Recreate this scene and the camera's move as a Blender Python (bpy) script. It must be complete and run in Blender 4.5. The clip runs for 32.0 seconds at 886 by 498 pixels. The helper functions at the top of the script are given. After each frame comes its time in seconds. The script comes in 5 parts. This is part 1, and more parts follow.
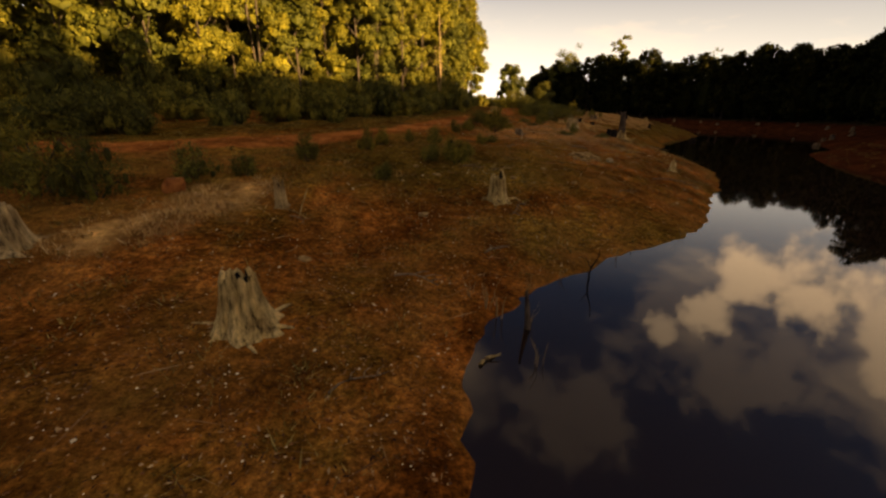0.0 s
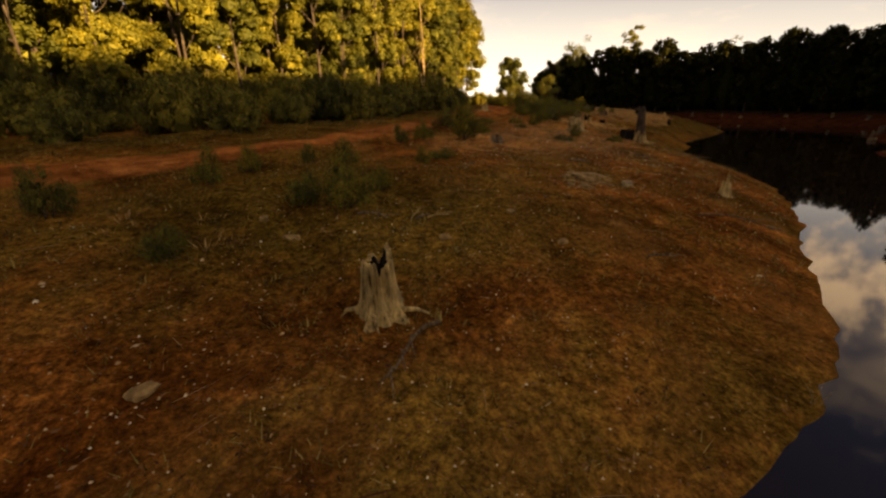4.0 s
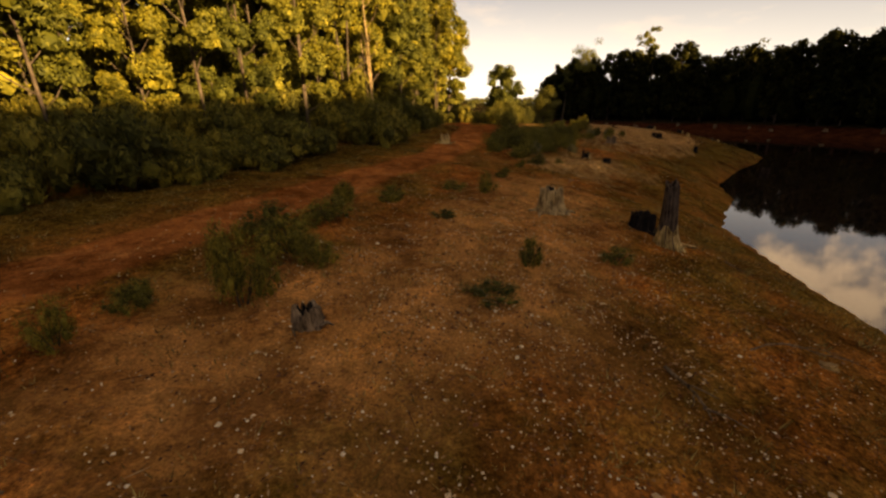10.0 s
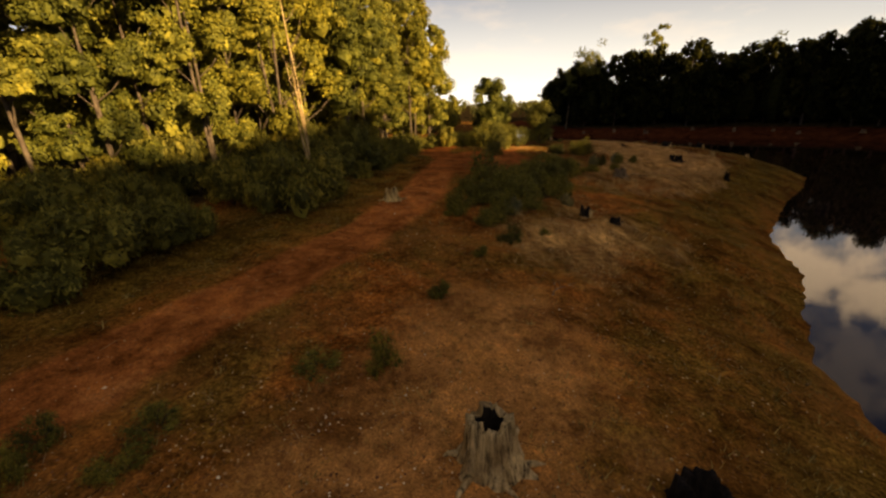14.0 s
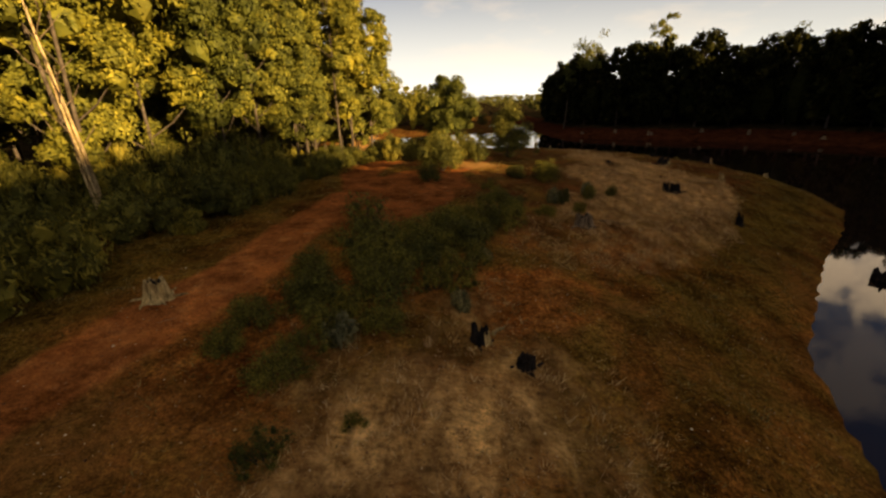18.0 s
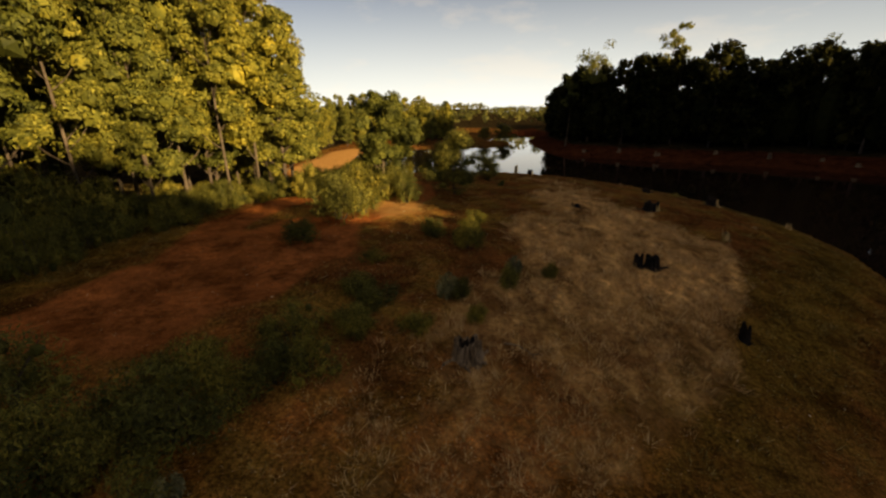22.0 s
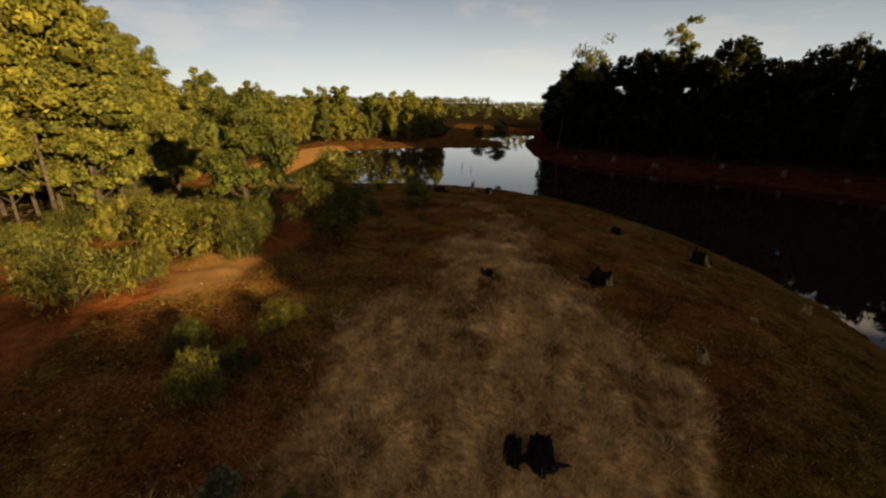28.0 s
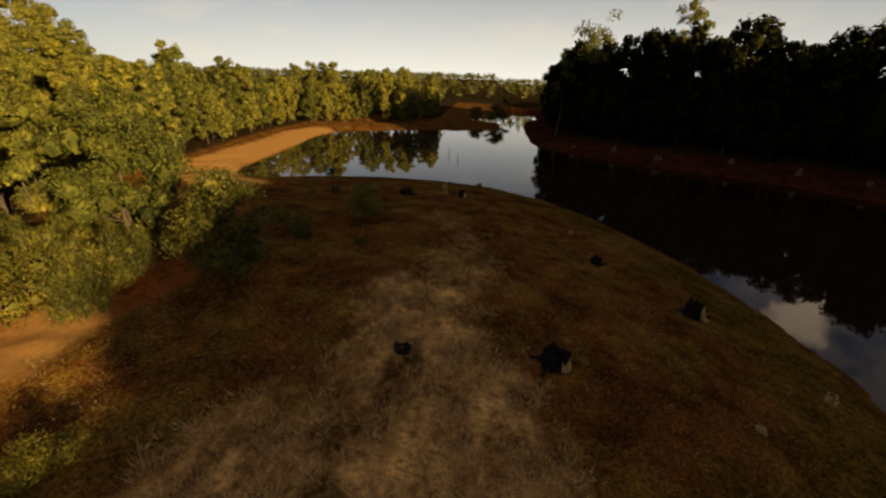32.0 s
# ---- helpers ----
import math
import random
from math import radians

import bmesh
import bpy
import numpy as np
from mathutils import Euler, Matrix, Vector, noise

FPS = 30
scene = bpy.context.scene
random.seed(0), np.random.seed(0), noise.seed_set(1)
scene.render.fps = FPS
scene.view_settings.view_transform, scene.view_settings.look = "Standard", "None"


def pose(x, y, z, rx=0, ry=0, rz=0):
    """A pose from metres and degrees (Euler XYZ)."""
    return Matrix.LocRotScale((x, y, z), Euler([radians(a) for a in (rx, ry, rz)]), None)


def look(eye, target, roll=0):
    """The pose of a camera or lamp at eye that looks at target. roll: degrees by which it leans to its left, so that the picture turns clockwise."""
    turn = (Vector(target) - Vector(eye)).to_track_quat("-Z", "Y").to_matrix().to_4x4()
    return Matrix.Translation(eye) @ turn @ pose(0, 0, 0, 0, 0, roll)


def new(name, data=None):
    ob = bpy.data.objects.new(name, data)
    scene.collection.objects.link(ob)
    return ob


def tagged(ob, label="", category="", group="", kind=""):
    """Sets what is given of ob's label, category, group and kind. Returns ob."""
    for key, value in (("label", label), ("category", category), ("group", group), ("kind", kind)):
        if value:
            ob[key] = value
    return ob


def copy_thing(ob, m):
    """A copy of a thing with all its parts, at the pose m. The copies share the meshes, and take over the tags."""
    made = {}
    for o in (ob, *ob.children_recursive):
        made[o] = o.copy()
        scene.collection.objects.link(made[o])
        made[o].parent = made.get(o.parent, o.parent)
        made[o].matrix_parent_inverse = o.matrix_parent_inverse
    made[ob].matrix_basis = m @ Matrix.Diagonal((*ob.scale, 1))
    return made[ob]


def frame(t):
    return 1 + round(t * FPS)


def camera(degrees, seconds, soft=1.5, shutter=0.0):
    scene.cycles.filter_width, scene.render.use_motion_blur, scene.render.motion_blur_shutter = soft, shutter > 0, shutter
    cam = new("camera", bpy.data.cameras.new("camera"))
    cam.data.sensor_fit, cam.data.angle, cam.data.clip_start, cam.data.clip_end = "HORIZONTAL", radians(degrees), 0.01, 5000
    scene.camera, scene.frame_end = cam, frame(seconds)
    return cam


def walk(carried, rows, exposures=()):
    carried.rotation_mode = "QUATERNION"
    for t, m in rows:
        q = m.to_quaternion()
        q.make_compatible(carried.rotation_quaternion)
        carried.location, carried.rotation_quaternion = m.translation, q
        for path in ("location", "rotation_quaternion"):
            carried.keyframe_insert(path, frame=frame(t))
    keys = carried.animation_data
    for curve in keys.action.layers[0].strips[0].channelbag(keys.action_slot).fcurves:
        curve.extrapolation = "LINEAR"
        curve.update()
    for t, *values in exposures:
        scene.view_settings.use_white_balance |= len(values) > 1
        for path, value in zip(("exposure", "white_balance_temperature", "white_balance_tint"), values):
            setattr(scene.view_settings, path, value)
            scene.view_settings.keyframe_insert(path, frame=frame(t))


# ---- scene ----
# The camera and its flight: seconds, eye, target, roll.
cam = camera(96.0, 32.0, soft=2.4)
PATH = [
    (0, (-2.61, -11.27, 3.31), (-1.93, -1.85, 0.01), 1.35),
    (0.5, (-2.28, -10.46, 3.31), (-1.65, -1.05, 0.01), 0.79),
    (1, (-1.95, -9.69, 3.33), (-1.36, -0.28, -0.01), 0.12),
    (1.5, (-1.66, -8.92, 3.36), (-1.07, 0.47, -0.05), -0.31),
    (2, (-1.30, -8.06, 3.34), (-0.72, 1.31, -0.10), -0.88),
    (2.5, (-0.91, -7.27, 3.38), (-0.39, 2.09, -0.10), -1.34),
    (4.5, (0.97, -3.47, 3.33), (1.31, 6.00, 0.16), 0.23),
    (5, (1.44, -2.56, 3.41), (1.78, 6.96, 0.37), 0.72),
    (5.5, (1.92, -1.60, 3.50), (2.23, 7.94, 0.53), 1.09),
    (6, (2.38, -0.59, 3.59), (2.66, 8.97, 0.67), 1.11),
    (6.5, (2.80, 0.32, 3.72), (3.07, 9.90, 0.85), 0.80),
    (7, (3.20, 1.29, 3.88), (3.47, 10.86, 0.99), 0.97),
    (7.5, (3.64, 2.22, 4.09), (3.87, 11.76, 1.11), 1.12),
    (8, (4.03, 3.14, 4.34), (4.27, 12.65, 1.26), 1.20),
    (8.5, (4.43, 4.05, 4.61), (4.65, 13.51, 1.38), 1.39),
    (9, (4.87, 5.02, 4.79), (5.03, 14.47, 1.52), 1.10),
    (9.5, (5.29, 5.99, 5.08), (5.42, 15.42, 1.76), 0.65),
    (10, (5.67, 7.07, 5.36), (5.80, 16.52, 2.09), 0.03),
    (10.5, (6.04, 8.12, 5.64), (6.13, 17.58, 2.41), -0.22),
    (11, (6.39, 9.06, 5.92), (6.42, 18.53, 2.71), 0.07),
    (11.5, (6.70, 9.93, 6.23), (6.69, 19.41, 3.06), -0.03),
    (12, (7.31, 11.26, 6.39), (7.27, 20.78, 3.31), -0.52),
    (12.5, (7.84, 12.36, 6.59), (7.75, 21.88, 3.53), -0.71),
    (13, (8.30, 13.35, 6.85), (8.18, 22.85, 3.73), -0.87),
    (13.5, (8.58, 14.38, 7.05), (8.48, 23.87, 3.90), -2.11),
    (15.5, (11.34, 19.97, 7.77), (11.18, 29.46, 4.62), -2.46),
    (16, (12.11, 21.09, 7.93), (11.94, 30.56, 4.72), -1.94),
    (16.5, (12.88, 22.13, 8.07), (12.66, 31.57, 4.79), -1.86),
    (17, (13.69, 23.33, 8.12), (13.45, 32.76, 4.81), -1.77),
    (17.5, (14.47, 24.43, 8.25), (14.20, 33.85, 4.90), -1.76),
    (18, (15.27, 25.43, 8.37), (14.96, 34.86, 5.06), -1.94),
    (18.5, (16.02, 26.43, 8.53), (15.66, 35.87, 5.26), -1.98),
    (19, (16.84, 27.42, 8.72), (16.41, 36.87, 5.48), -1.86),
    (19.5, (17.65, 28.45, 8.91), (17.17, 37.92, 5.72), -2.08),
    (20, (18.56, 29.97, 8.96), (18.06, 39.43, 5.77), -1.61),
    (20.5, (19.38, 31.21, 9.07), (18.86, 40.69, 5.92), -1.45),
    (21, (20.26, 32.50, 9.14), (19.70, 42.00, 6.05), -1.39),
    (21.5, (21.07, 33.72, 9.20), (20.47, 43.20, 6.09), -1.04),
    (22, (21.83, 34.81, 9.30), (21.19, 44.30, 6.20), -1.05),
    (22.5, (22.59, 35.94, 9.35), (21.92, 45.45, 6.30), -1.20),
    (23, (23.29, 36.88, 9.43), (22.60, 46.40, 6.43), -1.15),
    (23.5, (23.97, 37.75, 9.51), (23.26, 47.28, 6.56), -0.96),
    (24, (24.58, 38.58, 9.63), (23.84, 48.11, 6.71), -0.89),
    (24.5, (25.11, 39.33, 9.75), (24.35, 48.86, 6.83), -0.82),
    (25, (25.78, 40.47, 9.84), (24.98, 50.00, 6.91), -0.89),
    (25.5, (26.39, 41.41, 9.88), (25.58, 50.94, 6.95), -0.88),
    (26, (26.94, 42.23, 10.00), (26.13, 51.74, 7.04), -0.67),
    (26.5, (27.45, 43.03, 10.14), (26.64, 52.53, 7.13), -0.33),
    (28.5, (29.06, 46.09, 10.52), (28.26, 55.49, 7.19), 0.71),
    (29, (29.41, 46.75, 10.64), (28.60, 56.12, 7.23), 0.85),
    (29.5, (29.88, 47.29, 10.87), (29.06, 56.62, 7.39), 1.04),
    (30, (30.27, 47.86, 11.09), (29.43, 57.18, 7.55), 1.08),
    (30.5, (30.66, 48.44, 11.34), (29.82, 57.73, 7.75), 1.13),
    (31, (31.05, 49.58, 11.44), (30.21, 58.85, 7.78), 1.24),
    (31.5, (31.37, 50.48, 11.61), (30.54, 59.72, 7.89), 1.46),
    (32, (31.67, 51.42, 11.79), (30.83, 60.65, 8.04), 1.51),
]
EXPOSURES = [(0.0, 1.42, 10700, 24), (4.5, 1.48, 10800, 25), (9.0, 1.46, 10500, 25), (16.0, 1.2, 8800, 20), (20.0, 1.08, 8500, 18), (26.0, 0.7, 7100, 12), (32.0, 0.62, 8200, 17)]
walk(cam, [(t, look(eye, target, roll)) for t, eye, target, roll in PATH], EXPOSURES)

# Sky and sun: a low evening sun over the wooded hill across the water.
SUN_AZIMUTH, SUN_HEIGHT = 128.0, 12.5   # degrees clockwise from +y, degrees above the horizon
CUMULUS = [(50, 17.8, 0.10, 1.0), (44, 17.3, 0.07, 1.0), (57, 19, 0.10, 0.8), (41, 23, 0.05, 0.9), (36.3, 26.5, 0.04, 0.7), (49, 26, 0.14, 0.2), (38, 25, 0.10, 0.14), (26, 39, 0.14, 0.16)]   # degrees from +y, degrees up, half width, density
CLOUD_SCALE, CLOUD_SHIFT = 1.5, (3.3, 1.7, 0.4)
SKY_TINT, HAZE, CLOUD = (0.31, 0.48, 0.80, 1), (12.9, 14.6, 15.0), (14.0, 12.2, 9.4)
world = bpy.data.worlds.new("sky")
scene.world = world
world.use_nodes = True


def build_sky():
    """Blue evening sky with a bright white haze low down and broken clouds that the sun warms."""
    nt = world.node_tree
    n, l = nt.nodes, nt.links
    n.clear()

    def math_node(op, a_, b_=None, clamp=False):
        m = n.new("ShaderNodeMath")
        m.operation, m.use_clamp = op, clamp
        for k, v in enumerate((a_, b_)):
            if v is None:
                continue
            if isinstance(v, (int, float)):
                m.inputs[k].default_value = v
            else:
                l.new(v, m.inputs[k])
        return m.outputs[0]

    def blend(fac, a_, b_):
        m = n.new("ShaderNodeMix")
        m.data_type = "RGBA"
        l.new(fac, m.inputs["Factor"])
        for key, v in (("A", a_), ("B", b_)):
            if isinstance(v, tuple):
                m.inputs[key].default_value = (*v, 1)
            else:
                l.new(v, m.inputs[key])
        return m.outputs["Result"]

    out, bg, sky = n.new("ShaderNodeOutputWorld"), n.new("ShaderNodeBackground"), n.new("ShaderNodeTexSky")
    sky.sky_type, sky.sun_disc = "NISHITA", False
    sky.sun_elevation, sky.sun_rotation = radians(SUN_HEIGHT), radians(SUN_AZIMUTH)
    sky.air_density, sky.dust_density = 1.0, 1.0
    co, sep = n.new("ShaderNodeTexCoord").outputs["Generated"], n.new("ShaderNodeSeparateXYZ")
    l.new(co, sep.inputs[0])
    z = sep.outputs[2]
    low = math_node("MAXIMUM", math_node("ADD", z, 0.20), 0.05)
    comb, div = n.new("ShaderNodeCombineXYZ"), n.new("ShaderNodeVectorMath")
    for k in range(3):
        l.new(low, comb.inputs[k])
    div.operation = "DIVIDE"
    l.new(co, div.inputs[0])
    l.new(comb.outputs[0], div.inputs[1])
    cl = n.new("ShaderNodeTexNoise")
    cl.inputs["Scale"].default_value, cl.inputs["Detail"].default_value, cl.inputs["Roughness"].default_value = CLOUD_SCALE, 8.0, 0.56
    shift = n.new("ShaderNodeVectorMath")
    shift.operation = "ADD"
    shift.inputs[1].default_value = CLOUD_SHIFT
    l.new(div.outputs[0], shift.inputs[0])
    l.new(shift.outputs[0], cl.inputs["Vector"])
    ramp = n.new("ShaderNodeValToRGB")
    ramp.color_ramp.elements[0].position, ramp.color_ramp.elements[1].position = 0.51, 0.63
    l.new(cl.outputs["Fac"], ramp.inputs[0])
    fore = math_node("MULTIPLY_ADD", sep.outputs[1], 0.9)
    n_fore = fore.node
    n_fore.inputs[2].default_value = 0.12
    n_fore.use_clamp = True
    haze = math_node("POWER", math_node("SUBTRACT", 1.0, math_node("DIVIDE", math_node("ABSOLUTE", z), 0.40), True), 1.5)
    dim = n.new("ShaderNodeMix")
    dim.data_type, dim.blend_type = "RGBA", "MULTIPLY"
    dim.inputs["Factor"].default_value = 1.0
    dim.inputs["B"].default_value = SKY_TINT
    l.new(sky.outputs[0], dim.inputs["A"])
    col = blend(math_node("MULTIPLY", haze, fore), dim.outputs["Result"], HAZE)
    lift = n.new("ShaderNodeMapRange")
    lift.inputs["From Min"].default_value, lift.inputs["From Max"].default_value = 0.12, 0.42
    lift.inputs["To Min"].default_value, lift.inputs["To Max"].default_value = 0.38, 0.9
    l.new(z, lift.inputs["Value"])
    thick = n.new("ShaderNodeMapRange")
    thick.inputs["From Min"].default_value, thick.inputs["From Max"].default_value = 0.5, -0.1
    thick.inputs["To Min"].default_value, thick.inputs["To Max"].default_value = 0.35, 1.0
    l.new(sep.outputs[1], thick.inputs["Value"])
    cover = math_node("MULTIPLY", math_node("MULTIPLY", ramp.outputs[0], lift.outputs[0]), thick.outputs[0])
    # single cumulus masses: the way to each, its half width, and how dense it is
    ragged = n.new("ShaderNodeTexNoise")
    ragged.inputs["Scale"].default_value, ragged.inputs["Detail"].default_value, ragged.inputs["Roughness"].default_value = 9.0, 6.0, 0.6
    l.new(co, ragged.inputs["Vector"])
    for azimuth, up, wide, dense in CUMULUS:
        az_, el_ = radians(azimuth), radians(up)
        far_ = n.new("ShaderNodeVectorMath")
        far_.operation = "DISTANCE"
        far_.inputs[1].default_value = (math.sin(az_) * math.cos(el_), math.cos(az_) * math.cos(el_), math.sin(el_))
        l.new(co, far_.inputs[0])
        edge = math_node("ADD", math_node("DIVIDE", far_.outputs["Value"], wide), math_node("MULTIPLY", math_node("SUBTRACT", ragged.outputs["Fac"], 0.5), 3.4))
        mask = n.new("ShaderNodeMapRange")
        mask.interpolation_type = "SMOOTHSTEP"
        mask.inputs["From Min"].default_value, mask.inputs["From Max"].default_value = 1.15, 0.45
        mask.inputs["To Min"].default_value, mask.inputs["To Max"].default_value = 0.0, dense
        l.new(edge, mask.inputs["Value"])
        cover = math_node("MAXIMUM", cover, mask.outputs[0])
    col = blend(cover, col, CLOUD)
    l.new(col, bg.inputs["Color"])
    bg.inputs["Strength"].default_value = 0.0445
    l.new(bg.outputs[0], out.inputs[0])


build_sky()
sun = new("sun", bpy.data.lights.new("sun", "SUN"))
sun.data.energy, sun.data.angle, sun.data.color = 5.0, radians(0.6), (1.0, 0.80, 0.50)
a, e = radians(SUN_AZIMUTH), radians(SUN_HEIGHT)
TO_SUN = Vector((math.sin(a) * math.cos(e), math.cos(a) * math.cos(e), math.sin(e)))
sun.matrix_world = look((0, 0, 0), -TO_SUN)


# Materials
def material(name, rough=0.9, spec=0.2):
    m = bpy.data.materials.new(name)
    m.use_nodes = True
    b = m.node_tree.nodes["Principled BSDF"]
    b.inputs["Roughness"].default_value, b.inputs["Specular IOR Level"].default_value = rough, spec
    return m, m.node_tree.nodes, m.node_tree.links, b


def noise_node(n, l, scale, detail=4.0, rough=0.55, where=None):
    t = n.new("ShaderNodeTexNoise")
    t.inputs["Scale"].default_value, t.inputs["Detail"].default_value, t.inputs["Roughness"].default_value = scale, detail, rough
    if where is not None:
        l.new(where, t.inputs["Vector"])
    return t


def ramp_node(n, l, fac, stops):
    r = n.new("ShaderNodeValToRGB")
    while len(r.color_ramp.elements) < len(stops):
        r.color_ramp.elements.new(0.5)
    for e_, (p, c) in zip(r.color_ramp.elements, stops):
        e_.position, e_.color = p, (*c, 1) if len(c) == 3 else c
    l.new(fac, r.inputs[0])
    return r


def mix_node(n, l, fac, a_, b_, blend="MIX"):
    m = n.new("ShaderNodeMix")
    m.data_type, m.blend_type = "RGBA", blend
    for sock, v in (("Factor", fac), ("A", a_), ("B", b_)):
        if isinstance(v, (int, float)):
            m.inputs[sock].default_value = v
        elif isinstance(v, tuple):
            m.inputs[sock].default_value = (*v, 1)
        else:
            l.new(v, m.inputs[sock])
    return m.outputs["Result"]


def bump_node(n, l, b, heights, strength, distance):
    bp = n.new("ShaderNodeBump")
    bp.inputs["Strength"].default_value, bp.inputs["Distance"].default_value = strength, distance
    l.new(heights, bp.inputs["Height"])
    l.new(bp.outputs[0], b.inputs["Normal"])


def plain(name, low, high, scale=6.0, rough=0.9, bump=0.4):
    m, n, l, b = material(name, rough)
    co = n.new("ShaderNodeTexCoord").outputs["Object"]
    f = noise_node(n, l, scale, 6, 0.6, co)
    r = ramp_node(n, l, f.outputs[0], [(0.3, low), (0.7, high)])
    l.new(r.outputs[0], b.inputs["Base Color"])
    bump_node(n, l, b, f.outputs[0], bump, 0.02)
    return m


def foliage(name, dark, mid, light, glow=0.22, shine=0.2):
    """Leaves: the tone differs from leaf to leaf and from plant to plant, and light shines through."""
    m, n, l, b = material(name, 0.7, shine)
    isl = n.new("ShaderNodeNewGeometry").outputs["Random Per Island"]
    rnd = n.new("ShaderNodeObjectInfo").outputs["Random"]
    r = ramp_node(n, l, isl, [(0.0, dark), (0.5, mid), (1.0, light)])
    spray = noise_node(n, l, 1.1, 3, 0.6, n.new("ShaderNodeTexCoord").outputs["Object"])
    patch = ramp_node(n, l, spray.outputs[0], [(0.32, (0.50, 0.56, 0.60)), (0.5, (0.95, 0.97, 0.98)), (0.68, (1.30, 1.22, 1.05))])
    tone = ramp_node(n, l, rnd, [(0.0, (0.48, 0.54, 0.52)), (0.4, (0.92, 0.94, 0.95)), (1.0, (1.2, 1.12, 0.92))])
    col = mix_node(n, l, 1.0, mix_node(n, l, 1.0, r.outputs[0], tone.outputs[0], "MULTIPLY"), patch.outputs[0], "MULTIPLY")
    l.new(col, b.inputs["Base Color"])
    tr = n.new("ShaderNodeBsdfTranslucent")
    l.new(col, tr.inputs["Color"])
    mx = n.new("ShaderNodeMixShader")
    mx.inputs[0].default_value = glow
    l.new(b.outputs[0], mx.inputs[1])
    l.new(tr.outputs[0], mx.inputs[2])
    l.new(mx.outputs[0], n["Material Output"].inputs[0])
    return m


LEAF = foliage("eucalypt_leaves", (0.085, 0.086, 0.013), (0.165, 0.162, 0.025), (0.30, 0.275, 0.046), 0.2)
# near-black leaves: the hill's shade is put into their colour
LEAF_SHADED = foliage("shaded_hill_leaves", (0.007, 0.008, 0.002), (0.019, 0.020, 0.005), (0.046, 0.045, 0.011), 0.25, 0.02)
LEAF_FAR = foliage("distant_leaves", (0.045, 0.05, 0.012), (0.10, 0.10, 0.02), (0.19, 0.17, 0.035))
SHRUB = foliage("shrub_leaves", (0.055, 0.055, 0.009), (0.165, 0.150, 0.024), (0.34, 0.29, 0.055))
SHRUB_LIGHT = foliage("wattle_leaves", (0.06, 0.066, 0.012), (0.13, 0.125, 0.02), (0.25, 0.21, 0.035))
BARK = plain("pale_bark", (0.035, 0.025, 0.016), (0.15, 0.115, 0.075), 3.0)
BARK_DARK = plain("dark_bark", (0.03, 0.022, 0.016), (0.10, 0.075, 0.055), 5.0)

# shoreline of the reservoir, counter-clockwise runs: near bank, far end, far bank
NEAR = [(-6, -60), (-3, -25), (-2.5, -12), (-2.15, -8.4), (-2.0, -7.3), (-1.85, -6.6), (-1.2, -5.3), (0.0, -4.0), (1.9, -2.7), (4.0, -1.5), (6.3, 0.2),
        (8.3, 2.6), (10.0, 4.9), (11.9, 6.8), (14.4, 10.2), (16.2, 13.2), (17.0, 16), (17.6, 18.7), (18.6, 22.3), (19.5, 25.6), (22, 29),
        (24.6, 32), (25.8, 34.6), (27.2, 37.4), (31.2, 41.8), (35, 45.8), (41, 51.4), (45.2, 56), (47.8, 62), (48.9, 67.5), (48.4, 73.5),
        (47.2, 80), (45, 86), (42.6, 91.5), (39, 97), (33, 102.4), (26, 105), (18, 105.8), (8.7, 104.4), (0.6, 101.8), (-2.6, 104)]
END = [(-4, 109), (-6.2, 129), (-9, 148), (-8, 160), (5.7, 170), (21.7, 176), (36, 177), (38, 213), (20, 217), (24, 228), (41, 233), (46, 290)]
FAR = [(56, 290), (54, 232), (47, 214), (44, 180), (43, 148), (50, 135), (60, 124), (74, 113), (84, 98), (86, 80), (78, 62), (64, 50), (52, 42), (46, 33), (43, 26), (36, 26.5),
       (30, 19.5), (26.5, 12.5), (33, 9.5), (44, 11), (52, 4), (60, -12), (64, -60)]
LAKE = np.array(NEAR + END + FAR, float)
NN, NE = len(NEAR), len(END)

def lake_distance(x, y):
    """Signed distance to the shore (above 0 on land) and the number of the nearest run of shore."""
    x, y = np.asarray(x, float), np.asarray(y, float)
    best, which, inside = np.full(x.shape, 1e9), np.zeros(x.shape, int), np.zeros(x.shape, bool)
    for i in range(len(LAKE)):
        (ax, ay), (bx, by) = LAKE[i], LAKE[(i + 1) % len(LAKE)]
        dx, dy = bx - ax, by - ay
        u = np.clip(((x - ax) * dx + (y - ay) * dy) / (dx * dx + dy * dy), 0, 1)
        d = np.hypot(x - ax - u * dx, y - ay - u * dy)
        which = np.where(d < best, i, which)
        best = np.minimum(best, d)
        cross = ((ay > y) != (by > y)) & (x < (bx - ax) * (y - ay) / (by - ay if by != ay else 1e-9) + ax)
        inside ^= cross
    return np.where(inside, -best, best), which

# Crest heights of the added ridge, bent to shape its shade on the shore.
def shade_ridge_top(w):
    return np.interp(w, [15, 28, 34, 39, 41, 46, 48.5, 51, 54, 60, 62, 65, 70, 80, 95, 120, 150], [33.4, 33.5, 34.6, 35.2, 36.6, 36.6, 33.4, 33.2, 29.8, 29.4, 30.6, 34.6, 34.8, 34.8, 36.0, 40.0, 41.0])

